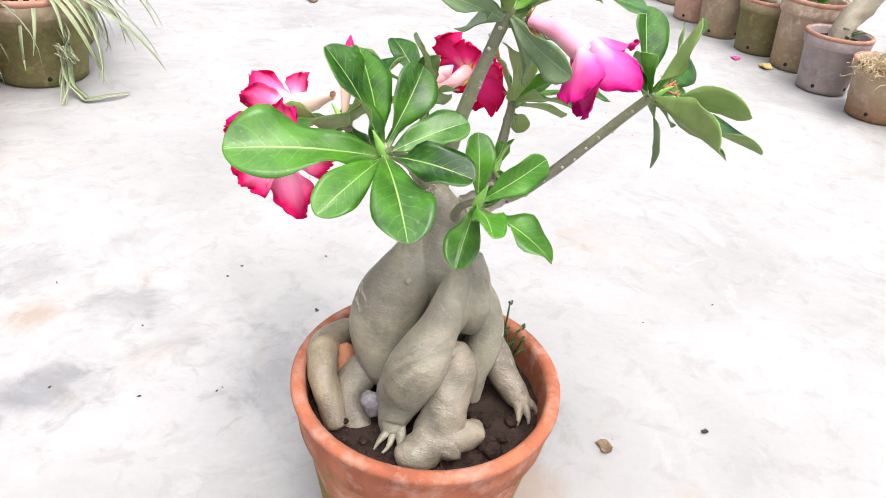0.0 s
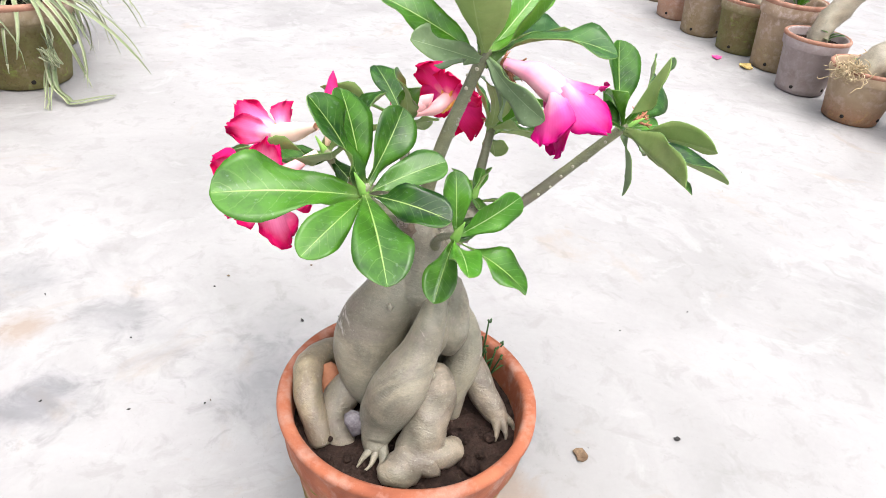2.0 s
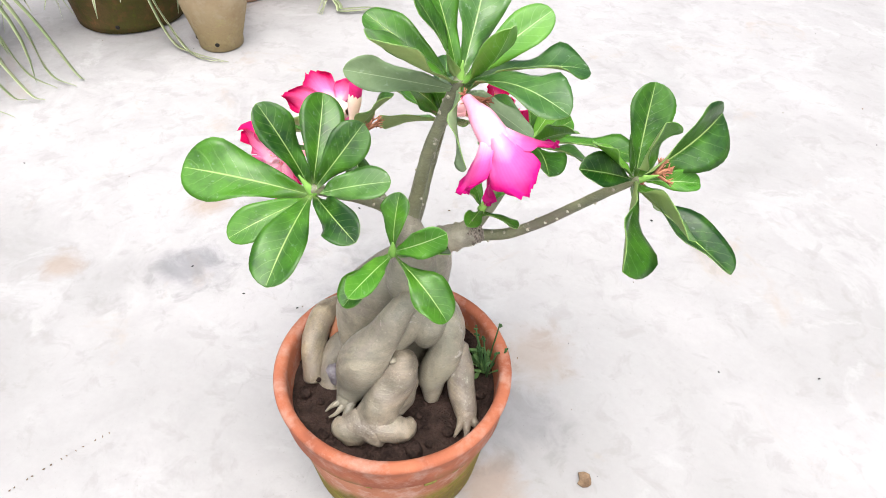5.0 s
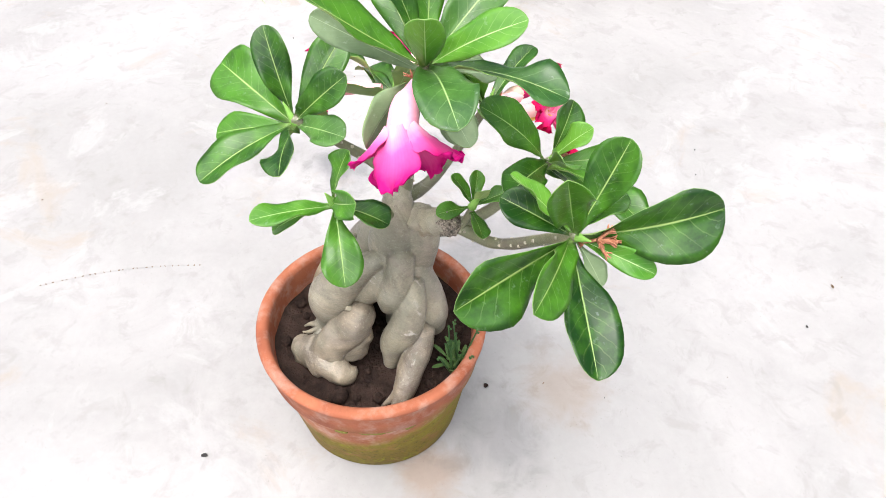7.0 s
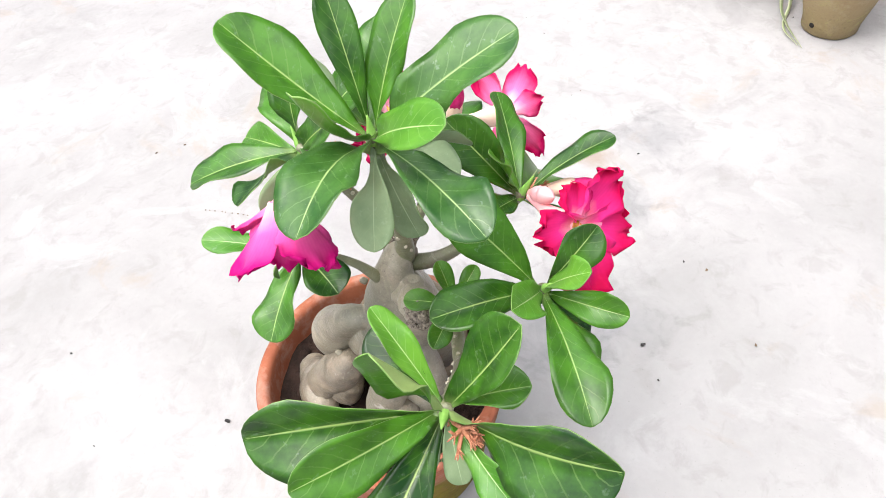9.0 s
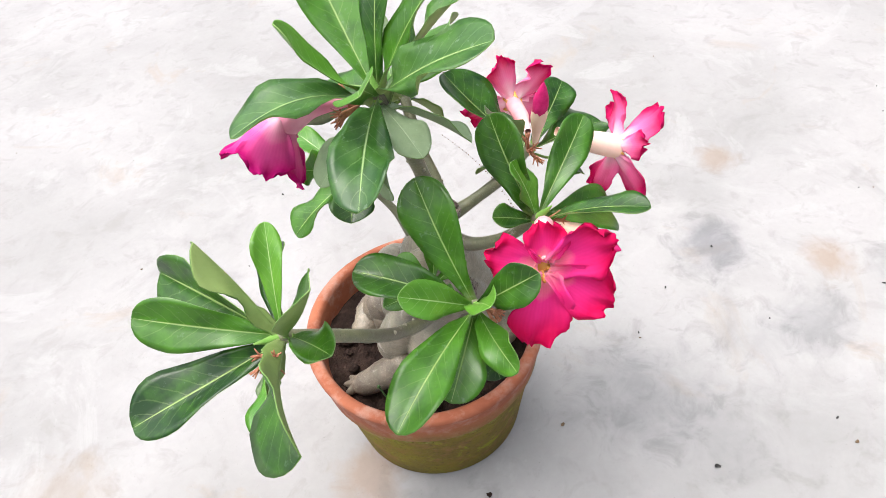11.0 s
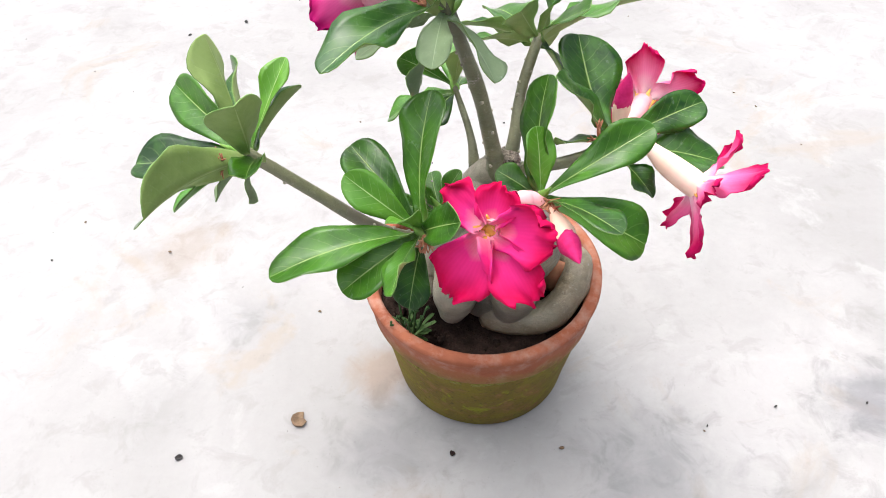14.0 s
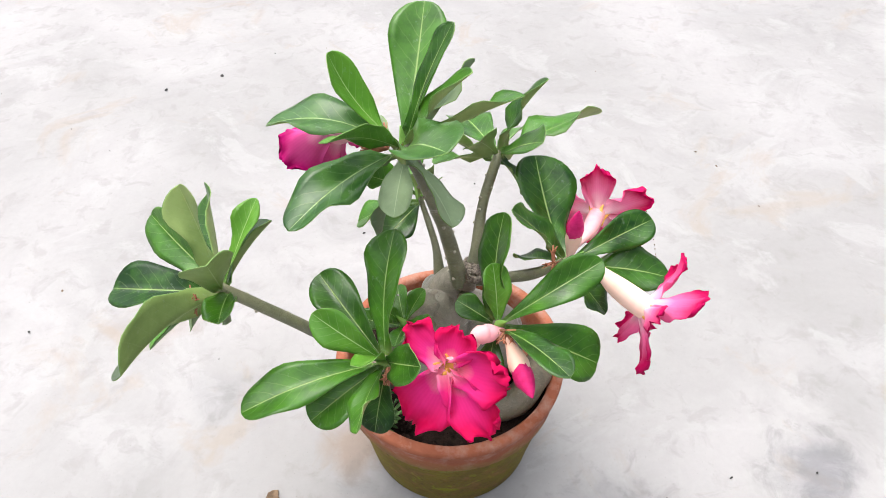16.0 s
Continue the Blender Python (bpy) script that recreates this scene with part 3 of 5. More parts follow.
def flower(parent, foot, mouth, axis, lobes, skin, throat, label, seed, wide=0.0075, heart=True, girth=1.0, seat=0.62, back=0.003):
    """A trumpet from foot to mouth with five lobes: rows of turn about the axis, opening, length, width, ruffle."""
    f, m, ax = Vector(foot), Vector(mouth), Vector(axis).normalized()
    bm = bmesh.new()
    mid = f.lerp(m, 0.5) + (f.lerp(m, 0.5) - (m - ax * (m - f).length * 0.5)) * -0.3
    tube(bm, [(*f, 0.0028 * girth), (*f.lerp(mid, 0.5), 0.0042 * girth), (*mid, 0.0066 * girth), (*m.lerp(mid, 0.35), 0.0076 * girth), (*m, wide)], 14, 14, caps=False)
    whole = part("flower", bm, throat, parent, label)
    side = Vector((0, 0, 1)) if abs(ax.z) < 0.8 else Vector((0, 1, 0))
    right = ax.cross(side).normalized()
    up = right.cross(ax).normalized()
    if heart:
        bm = bmesh.new()
        tube(bm, [(*(m - ax * 0.020), 0.0030), (*(m - ax * 0.011), 0.0052), (*(m - ax * 0.0075), 0.0060)], 6, 12)
        part("throat", bm, YELLOW, whole, "deep orange flower throat")
    for k in range(5 if heart else 0):
        a = k * 1.2566
        d = right * math.cos(a) + up * math.sin(a)
        c = m - ax * 0.016
        bm = bmesh.new()
        tube(bm, [(*(c + ax * 0.002 + d * 0.004), 0.0026), (*(c + d * 0.0058 + ax * 0.011), 0.0024), (*(c + d * 0.0105 + ax * 0.0172), 0.0009)], 5, 5)
        part("stamen", bm, YELLOW, whole, "yellow-orange throat")
    for k, (turn, opening, length, width, ruffle) in enumerate(lobes):
        a, o = radians(turn), radians(opening)
        d = right * math.cos(a) + up * math.sin(a)
        way = ax * math.cos(o) + d * math.sin(o)
        face = ax * math.sin(o) - d * math.cos(o)
        ob = part("petal", lobe(length, width, ruffle, seed + k * 1.37), skin, whole)
        ob.matrix_basis = Matrix.Translation(m + d * wide * seat - ax * back) @ turn_to(way, face)
    return whole


def bud(parent, foot, tip, radius, throat, skin, label):
    f, t = Vector(foot), Vector(tip)
    bm = bmesh.new()
    c = f.lerp(t, 0.62)
    tube(bm, [(*f, 0.0025), (*f.lerp(t, 0.2), radius * 0.6), (*f.lerp(t, 0.45), radius), (*c, radius * 0.85)], 10, 12)
    whole = part("flower_bud", bm, throat, parent, label)
    bm = bmesh.new()
    tube(bm, [(*f.lerp(t, 0.55), radius * 0.9), (*f.lerp(t, 0.72), radius * 0.95), (*f.lerp(t, 0.88), radius * 0.55), (*t, 0.0006)], 10, 10, 0.12, 150)
    part("bud_tip", bm, skin, whole, "tightly furled crimson tip")
    return whole


# ---- the desert rose in the pot ----
FRESH_PLAIN = make_plain("young_shoot", (0.16, 0.36, 0.05), (0.30, 0.50, 0.12))
YELLOW = make_plain("flower_throat", (0.80, 0.38, 0.05), (0.88, 0.55, 0.16))
plant = thing("desert_rose", "desert rose with swollen grey trunk, twisted roots and pink flowers", "plant")

BULGE = ((-0.0019, 0.0400, 0.3020, 0.0190), (-0.0200, 0.0300, 0.2754, 0.0260), (-0.0410, 0.0210, 0.2337, 0.0345), (-0.0440, 0.0110, 0.2012, 0.0335), (-0.0400, 0.0000, 0.1755, 0.0250), (-0.0353, -0.0020, 0.1522, 0.0130))
FRONT = ((0.0184, 0.0200, 0.2803, 0.0100), (0.0163, -0.0040, 0.2744, 0.0130), (0.0089, -0.0240, 0.2501, 0.0178), (-0.0052, -0.0390, 0.2177, 0.0255), (-0.0184, -0.0360, 0.1773, 0.0245), (-0.0245, -0.0460, 0.1513, 0.0160), (-0.0251, -0.0560, 0.1416, 0.0100))
FOOT = ((0.0210, -0.0120, 0.2150, 0.0150), (0.0245, -0.0250, 0.1985, 0.0215), (0.0248, -0.0400, 0.1780, 0.0205), (0.0216, -0.0560, 0.1594, 0.0215), (0.0157, -0.0660, 0.1455, 0.0240))
RLOBE = ((0.0252, 0.0300, 0.2877, 0.0140), (0.0333, 0.0240, 0.2646, 0.0160), (0.0341, 0.0160, 0.2379, 0.0165), (0.0326, 0.0120, 0.2192, 0.0100))
RMID = ((0.0357, 0.0380, 0.2551, 0.0120), (0.0478, 0.0320, 0.2279, 0.0165), (0.0505, 0.0240, 0.1997, 0.0185), (0.0432, 0.0140, 0.1707, 0.0170))
LEG = ((0.0536, 0.0450, 0.1937, 0.0130), (0.0643, 0.0340, 0.1752, 0.0145), (0.0767, 0.0200, 0.1575, 0.0145), (0.0907, 0.0080, 0.1468, 0.0125), (0.0972, 0.0020, 0.1446, 0.0090))
ARCH = ((-0.0965, 0.030, 0.173, 0.0158), (-0.1025, 0.004, 0.178, 0.0148), (-0.0985, -0.017, 0.166, 0.0145), (-0.0875, -0.036, 0.150, 0.0130), (-0.078, -0.049, 0.133, 0.0100))
LMID = ((-0.0484, 0.0050, 0.1703, 0.0160), (-0.0632, -0.0040, 0.1611, 0.0180), (-0.0701, -0.0180, 0.1469, 0.0175), (-0.0632, -0.0340, 0.1301, 0.0155), (-0.0548, -0.0420, 0.1232, 0.0130))


def limb(name, rows, steps=22, seg=18, rough=0.10, skin=None, label="", grain=34.0, extra=()):
    bm = bmesh.new()
    tube(bm, rows, steps, seg, rough, grain)
    ob = part(name, bm, skin or BARK, plant, label)
    for more in extra:
        bm = bmesh.new()
        tube(bm, more, 14, 18, 0.28, 60)
        part("rootlet", bm, skin or BARK, ob)
    return ob


def caudex():
    """The swollen trunk: its core and hanging lobes grown into one smooth body."""
    bm = bmesh.new()
    core = ((0.000, 0.036, 0.150, 0.020), (-0.001, 0.038, 0.195, 0.020), (0.000, 0.037, 0.240, 0.0225), (0.003, 0.032, 0.280, 0.028), (0.004, 0.034, 0.310, 0.0225),
            (-0.004, 0.038, 0.334, 0.0150), (-0.012, 0.042, 0.347, 0.0105))
    back = ((0.016, 0.044, 0.262, 0.017), (0.026, 0.052, 0.215, 0.023), (0.030, 0.058, 0.182, 0.022), (0.034, 0.064, 0.162, 0.012))
    other = ((-0.018, 0.042, 0.262, 0.018), (-0.028, 0.048, 0.215, 0.026), (-0.030, 0.052, 0.180, 0.025), (-0.024, 0.056, 0.156, 0.015))
    shoulder = ((0.004, 0.046, 0.240, 0.024), (0.007, 0.052, 0.285, 0.0255), (0.011, 0.054, 0.312, 0.0195), (0.012, 0.054, 0.328, 0.0110))
    web = ((0.020, 0.018, 0.268, 0.016), (0.014, 0.003, 0.240, 0.018), (0.006, -0.008, 0.220, 0.0150))
    for rows, seg in ((core, 40), (shoulder, 32), (web, 24), (BULGE, 40), (FRONT, 36), (RLOBE, 28), (RMID + ((0.045, 0.010, 0.150, 0.012), (0.047, 0.006, 0.136, 0.008)), 28), (back, 28), (other, 28)):
        tube(bm, rows, 34, seg, 0.05, 30)
    body = part("trunk", bm, BARK, plant, "smooth swollen grey caudex with hanging lobes")
    fuse = body.modifiers.new("fuse", "REMESH")
    fuse.mode, fuse.voxel_size, fuse.use_smooth_shade = "VOXEL", 0.0010, True
    soft = body.modifiers.new("soft", "SMOOTH")
    soft.factor, soft.iterations = 0.5, 1
    for more in ([(-0.0235, -0.052, 0.148, 0.006), (-0.033, -0.066, 0.142, 0.0028), (-0.038, -0.073, 0.135, 0.001)],
                 [(-0.022, -0.054, 0.146, 0.005), (-0.025, -0.070, 0.139, 0.0022), (-0.031, -0.077, 0.134, 0.0008)],
                 [(-0.018, -0.053, 0.146, 0.006), (-0.014, -0.066, 0.141, 0.004), (-0.016, -0.074, 0.134, 0.002)]):
        bm = bmesh.new()
        tube(bm, more, 10, 14, 0.2, 55)
        part("rootlet", bm, BARK, body)


caudex()
limb("root", FOOT, 34, 30, 0.22, skin=ROOT, label="stout knobbly root ending in a broad foot", extra=[
    [(0.026, -0.018, 0.196, 0.012), (0.029, -0.023, 0.182, 0.0165), (0.029, -0.029, 0.167, 0.0170), (0.028, -0.036, 0.151, 0.0140)],
    [(0.018, -0.064, 0.149, 0.019), (0.004, -0.076, 0.145, 0.0175), (-0.012, -0.082, 0.139, 0.0125)],
    [(0.022, -0.062, 0.152, 0.017), (0.038, -0.056, 0.149, 0.0165), (0.046, -0.048, 0.145, 0.0150), (0.051, -0.039, 0.140, 0.0110)],
    [(0.030, -0.050, 0.166, 0.009), (0.037, -0.056, 0.155, 0.0085), (0.040, -0.060, 0.142, 0.007)]])
limb("root", LEG, 22, 16, 0.13, skin=ROOT, extra=[
    [(0.094, 0.004, 0.147, 0.008), (0.102, -0.008, 0.139, 0.0035), (0.104, -0.014, 0.132, 0.0012)],
    [(0.093, 0.002, 0.146, 0.007), (0.094, -0.012, 0.138, 0.0030), (0.093, -0.018, 0.132, 0.0012)],
    [(0.096, 0.006, 0.146, 0.007), (0.109, 0.002, 0.139, 0.0028), (0.112, -0.002, 0.133, 0.0010)]])
limb("root", ((-0.004, 0.046, 0.146, 0.016), (-0.026, 0.056, 0.148, 0.0170), (-0.052, 0.062, 0.153, 0.0172), (-0.079, 0.053, 0.161, 0.0170)) + ARCH, 48, 24, 0.13, LOOP, label="looped root arching along the pot wall")
limb("root", LMID, 24, 22, 0.16, ROOT)


def stub(name, foot, tip, radius, label):
    """A sawn-off branch with a rough pale end."""
    f, t = Vector(foot), Vector(tip)
    bm = bmesh.new()
    tube(bm, [(*f, radius * 1.15), (*f.lerp(t, 0.5), radius), (*t, radius * 0.95)], 12, 24, 0.26, 150)
    ob = part(name, bm, CUT if "crown" in label or "top" in label else BARK, plant, label)
    bm = bmesh.new()
    d = (t - f).normalized()
    tube(bm, [(*(t - d * 0.002), radius * 0.9), (*(t + d * radius * 0.46), radius * 0.84), (*(t + d * radius * 0.52), radius * 0.4)], 10, 26, 0.40, 260)
    part("cut_face", bm, GRAIN, ob, "dry cracked sawn wood")


GRAIN = make_plain("cracked_end_grain", (0.018, 0.013, 0.010), (0.36, 0.31, 0.25), 520)
CUT = make_bark("sawn_wood", (0.045, 0.031, 0.020), (0.235, 0.175, 0.120), 0.5)
stub("stub", (0.016, 0.054, 0.318), (0.0475, 0.072, 0.338), 0.0130, "short sawn-off branch stub")
stub("stub", (-0.012, 0.035, 0.336), (-0.018, 0.034, 0.348), 0.0090, "sawn top of the trunk")
stub("stub", (-0.014, 0.043, 0.340), (-0.020, 0.047, 0.353), 0.0100, "rough brown corky crown where the stems join")
stub("stub", (-0.006, 0.050, 0.268), (-0.009, 0.072, 0.274), 0.0125, "round cracked stub of an old branch")
for x, y, z in ((-0.024, -0.008, 0.279), (0.024, 0.022, 0.271), (0.045, 0.020, 0.226), (-0.060, -0.012, 0.214), (0.022, -0.030, 0.222)):
    bm = bmesh.new()
    tube(bm, [(x, y + 0.004, z - 0.002, 0.0036), (x, y - 0.0005, z + 0.001, 0.0028)], 5, 8, 0.2, 200)
    part("bark_knob", bm, BARK, plant)

# stems, from the sawn crown to each shoot
STEM_TALL = ((-0.009, 0.044, 0.338, 0.0098), (-0.005, 0.049, 0.366, 0.0074), (0.008, 0.050, 0.425, 0.0060), (0.022, 0.052, 0.470, 0.0055), (0.034, 0.056, 0.505, 0.0052))
STEM_FRONT = ((-0.018, 0.038, 0.338, 0.0082), (-0.024, 0.028, 0.362, 0.0060), (-0.031, -0.004, 0.392, 0.0050), (-0.047, -0.043, 0.420, 0.0045))
STEM_SIDE = ((0.030, 0.082, 0.318, 0.0078), (0.045, 0.098, 0.312, 0.0062), (0.070, 0.106, 0.322, 0.0056), (0.100, 0.114, 0.347, 0.0053), (0.140, 0.120, 0.390, 0.0050), (0.175, 0.125, 0.427, 0.0048))
limb("branch", STEM_TALL, 22, 12, 0.12, TWIG, "tall grey-green stem")
limb("branch", STEM_FRONT, 18, 10, 0.12, TWIG)
limb("branch", ((0.010, 0.026, 0.330, 0.0058), (0.014, 0.006, 0.352, 0.0036), (0.028, -0.030, 0.380, 0.0027)), 14, 10, 0.12, TWIG)
limb("branch", STEM_SIDE, 26, 12, 0.12, TWIG, "long side stem dotted with leaf scars")
limb("branch", ((0.012, 0.056, 0.312, 0.0086), (0.026, 0.082, 0.310, 0.0079), (0.040, 0.120, 0.335, 0.0054), (0.051, 0.168, 0.390, 0.0043)), 18, 12, 0.12, TWIG)
limb("branch", ((-0.012, 0.044, 0.325, 0.0079), (-0.020, 0.075, 0.330, 0.0061), (-0.030, 0.110, 0.358, 0.0050), (-0.035, 0.141, 0.398, 0.0043)), 18, 12, 0.12, TWIG)
limb("branch", ((-0.014, 0.040, 0.338, 0.0072), (-0.045, 0.049, 0.348, 0.0054), (-0.075, 0.058, 0.364, 0.0048), (-0.099, 0.068, 0.390, 0.0043)), 16, 12, 0.12, TWIG)
limb("branch", ((0.036, 0.088, 0.316, 0.0043), (0.040, 0.094, 0.332, 0.0032), (0.041, 0.099, 0.347, 0.0026)), 8, 8, 0.15, TWIG)

SCAR = make_plain("leaf_scar_cork", (0.30, 0.28, 0.21), (0.46, 0.43, 0.34), 300)
scar = random.Random(4)
for rows, count in ((STEM_SIDE, 22), (STEM_TALL, 18), (STEM_FRONT, 14)):
    line = glide(rows, count)[2:-1]
    for a, b in zip(line, line[1:]):
        way = Vector(b[:3] - a[:3]).normalized()
        side = (Vector((scar.uniform(-1, 1), scar.uniform(-1, 1), scar.uniform(-1, 1))).cross(way)).normalized()
        c = Vector(a[:3]) + side * (a[3] - 0.0008)
        bm = bmesh.new()
        tube(bm, [(*c, 0.0019), (*(c + side * 0.0015), 0.0013)], 4, 7)
        part("leaf_scar", bm, SCAR, plant)

rosette(plant, (-0.047, -0.043, 0.418), (-0.35, -0.35, 1), (  # front shoot over the swollen trunk
    (-153, 7, 0.111, 0.055, -24, 0.04, 0),
    (-114, -14, 0.078, 0.031, -40, 0.06, 0),
    (-70, -10, 0.099, 0.043, -27, 0.05, 0),
    (-22, 0, 0.075, 0.032, 6, 0.06, 0),
    (29, 13, 0.07, 0.031, 27, 0.06, 3),
    (63, 45, 0.072, 0.034, 64, 0.03, 0),
    (116, 43, 0.085, 0.038, 57, 0.02, 0),
    (-167, 63, 0.084, 0.032, 46, 0.05, 0),
    (135, -41, 0.044, 0.037, 0, 0.04, 0),
), 65)
rosette(plant, (0.028, -0.030, 0.379), (0.3, -0.35, 1), (  # low shoot on the trunk
    (109, 67, 0.052, 0.024, -16, 0.06, 0),
    (14, 37, 0.06, 0.028, 48, 0.06, 1),
    (-8, -32, 0.076, 0.037, -16, 0.06, 0),
    (-80, 12, 0.074, 0.024, -3, 0.03, 1),
    (-101, -25, 0.063, 0.027, 18, 0.07, 0),
    (55, -13, 0.053, 0.039, -31, 0.04, 0),
), 67)
rosette(plant, (0.175, 0.125, 0.425), (0.9, 0.1, 0.6), (  # long side branch
    (-72, 0, 0.116, 0.05, -6, -0.02, 0),
    (-44, 11, 0.095, 0.036, 8, 0.01, 0),
    (-16, -14, 0.109, 0.043, 10, -0.02, 0),
    (46, -11, 0.064, 0.02, 0, 0.04, 1),
    (71, 16, 0.107, 0.056, 12, 0.07, 0),
    (106, 22, 0.052, 0.026, -56, 0.03, 0),
    (111, 60, 0.082, 0.038, -45, -0.05, 0),
    (-58, 67, 0.085, 0.033, -39, -0.03, 0),
    (-124, 43, 0.074, 0.019, 40, 0.02, 1),
    (-126, 23, 0.065, 0.03, 3, 0.04, 0),
    (25, -45, 0.044, 0.017, -2, 0.04, 2),
    (-59, -70, 0.066, 0.017, 0, 0.04, 2),
), 82, fold=0.62)
rosette(plant, (0.034, 0.056, 0.503), (0.1, 0.0, 1), (  # crown of the tall stem
    (-7, 8, 0.103, 0.045, 7, 0.14, 3),
    (49, -2, 0.113, 0.04, -3, 0.08, 3),
    (-173, 24, 0.095, 0.031, -33, 0.02, 0),
    (-124, 17, 0.097, 0.027, -46, -0.01, 2),
    (-100, 38, 0.115, 0.045, 1, -0.03, 0),
    (156, 56, 0.091, 0.029, 0, 0.04, 0),
    (109, 34, 0.112, 0.047, 15, 0.04, 3),
    (53, 34, 0.09, 0.032, 37, 0.07, 1),
    (-20, 55, 0.086, 0.029, 3, -0.12, 1),
    (-143, 62, 0.096, 0.024, 0, 0.04, 0),
    (124, -24, 0.072, 0.033, -40, 0.04, 2),
    (-53, -18, 0.085, 0.029, 98, 0.06, 2),
    (11, -27, 0.074, 0.027, 8, 0.02, 2),
    (83, -17, 0.06, 0.026, -2, 0.04, 2),
    (54, -62, 0.075, 0.031, 50, 0.04, 2),
), 84)
rosette(plant, (0.051, 0.168, 0.389), (0.3, 0.7, 1), (  # back shoot
    (74, 1, 0.062, 0.025, 37, 0.05, 0),
    (22, -2, 0.108, 0.037, 23, 0.09, 0),
    (130, 43, 0.059, 0.03, 0, 0.04, 0),
    (68, 50, 0.051, 0.024, 5, 0.05, 1),
    (33, -19, 0.069, 0.036, 1, 0.04, 0),
    (-52, 15, 0.09, 0.035, 13, 0.07, 0),
    (-97, 46, 0.099, 0.04, -22, 0.07, 0),
    (74, -53, 0.057, 0.029, 0, 0.04, 0),
    (-15, 38, 0.066, 0.027, 0, 0.04, 1),
), 66)
rosette(plant, (-0.035, 0.141, 0.397), (-0.3, 0.6, 1), (  # flowering shoot
    (122, 19, 0.085, 0.027, -10, 0.07, 0),
    (-160, 25, 0.093, 0.031, -7, 0.02, 0),
    (176, -28, 0.094, 0.045, 0, 0.04, 0),
    (-94, 49, 0.086, 0.038, -64, 0.06, 0),
    (-79, 62, 0.05, 0.025, 0, 0.04, 1),
    (71, -28, 0.055, 0.028, 0, 0.04, 0),
    (-26, 18, 0.037, 0.021, 0, 0.04, 0),
), 68)
rosette(plant, (-0.099, 0.068, 0.388), (-0.6, 0.15, 0.8), (  # shoot with two open flowers
    (-76, 28, 0.101, 0.063, -11, -0.04, 0),
    (4, 51, 0.082, 0.03, 2, 0.04, 0),
    (-153, 7, 0.09, 0.033, 1, 0.06, 0),
    (-178, -14, 0.097, 0.043, -8, 0.04, 0),
    (-36, -26, 0.055, 0.025, 0, 0.04, 0),
    (134, -32, 0.054, 0.025, 0, 0.04, 0),
), 69)
rosette(plant, (0.041, 0.099, 0.347), (0.3, 0.3, 1), (  # small shoot beside the stub
    (-10, 0, 0.044, 0.019, 0, 0.04, 0), (80, 20, 0.036, 0.016, 0, 0.04, 0), (150, 35, 0.034, 0.015, 0, 0.04, 0),
    (-80, 10, 0.040, 0.018, 0, 0.04, 0), (-140, 50, 0.036, 0.016, 0, 0.04, 0), (30, 60, 0.032, 0.013, 0, 0.04, 0),
), 11)
calyx(plant, (0.047, 0.050, 0.497), (0.6, -0.5, 0.1), 8, 0.020, 3)
calyx(plant, (0.185, 0.137, 0.428), (0.7, 0.6, 0.3), 9, 0.015, 4)
calyx(plant, (0.048, 0.176, 0.392), (-0.2, 0.8, 0.2), 5, 0.012, 5)
calyx(plant, (-0.040, 0.148, 0.398), (-0.1, 0.9, 0.1), 5, 0.014, 6)
calyx(plant, (-0.085, 0.078, 0.398), (0.4, 0.5, 0.7), 6, 0.018, 7)

flower(plant, (0.050, 0.042, 0.500), (0.095, 0.016, 0.489), (0.50, -0.02, -0.68), (
    (56, 36, 0.044, 0.040, 0.21), (128, 18, 0.046, 0.040, 0.21), (206, 10, 0.052, 0.042, 0.21), (240, 42, 0.041, 0.040, 0.21), (318, 14, 0.048, 0.041, 0.21),
), MAGENTA, PINK_TUBE, "drooping magenta trumpet flower", 2.0, wide=0.0112, heart=False, girth=1.55, seat=0.98, back=0.009)
flower(plant, (-0.028, 0.148, 0.402), (0.004, 0.188, 0.409), (0.28, 0.80, 0.48), (
    (28, 88, 0.038, 0.034, 0.46), (98, 66, 0.030, 0.032, 0.50), (168, 55, 0.048, 0.046, 0.46), (226, 68, 0.052, 0.042, 0.46), (292, 82, 0.052, 0.050, 0.46),
), RED, TUBE, "wide open crimson flower with frilled petals", 5.0)
flower(plant, (-0.106, 0.056, 0.394), (-0.136, 0.003, 0.384), (-0.25, -0.90, 0.05), (
    (100, 66, 0.044, 0.032, 0.42), (22, 64, 0.046, 0.034, 0.42), (248, 72, 0.050, 0.042, 0.42), (312, 67, 0.046, 0.038, 0.42), (176, 74, 0.045, 0.034, 0.42),
), ROSE, TUBE, "open rose-pink flower with crimson edges", 8.0)
flower(plant, (-0.112, 0.084, 0.406), (-0.158, 0.113, 0.379), (-0.80, 0.38, -0.33), (
    (152, 64, 0.048, 0.031, 0.32), (104, 34, 0.047, 0.038, 0.30), (310, 44, 0.048, 0.035, 0.32), (264, 76, 0.045, 0.031, 0.32), (40, 70, 0.032, 0.028, 0.32),
), WINE, CREAM, "pale pink flower with narrow crimson-edged petals", 11.0, wide=0.0098, girth=1.35, seat=0.7, back=0.004)
bud(plant, (-0.041, 0.152, 0.396), (-0.055, 0.205, 0.395), 0.0080, CREAM, CRIMSON, "cream flower bud with a pink tip")
bud(plant, (-0.038, 0.146, 0.396), (-0.012, 0.168, 0.418), 0.0072, TUBE, TUBE, "closed pale pink flower tube")
bud(plant, (-0.099, 0.072, 0.395), (-0.097, 0.084, 0.461), 0.0068, CREAM, CRIMSON, "upright cream bud with a crimson tip")


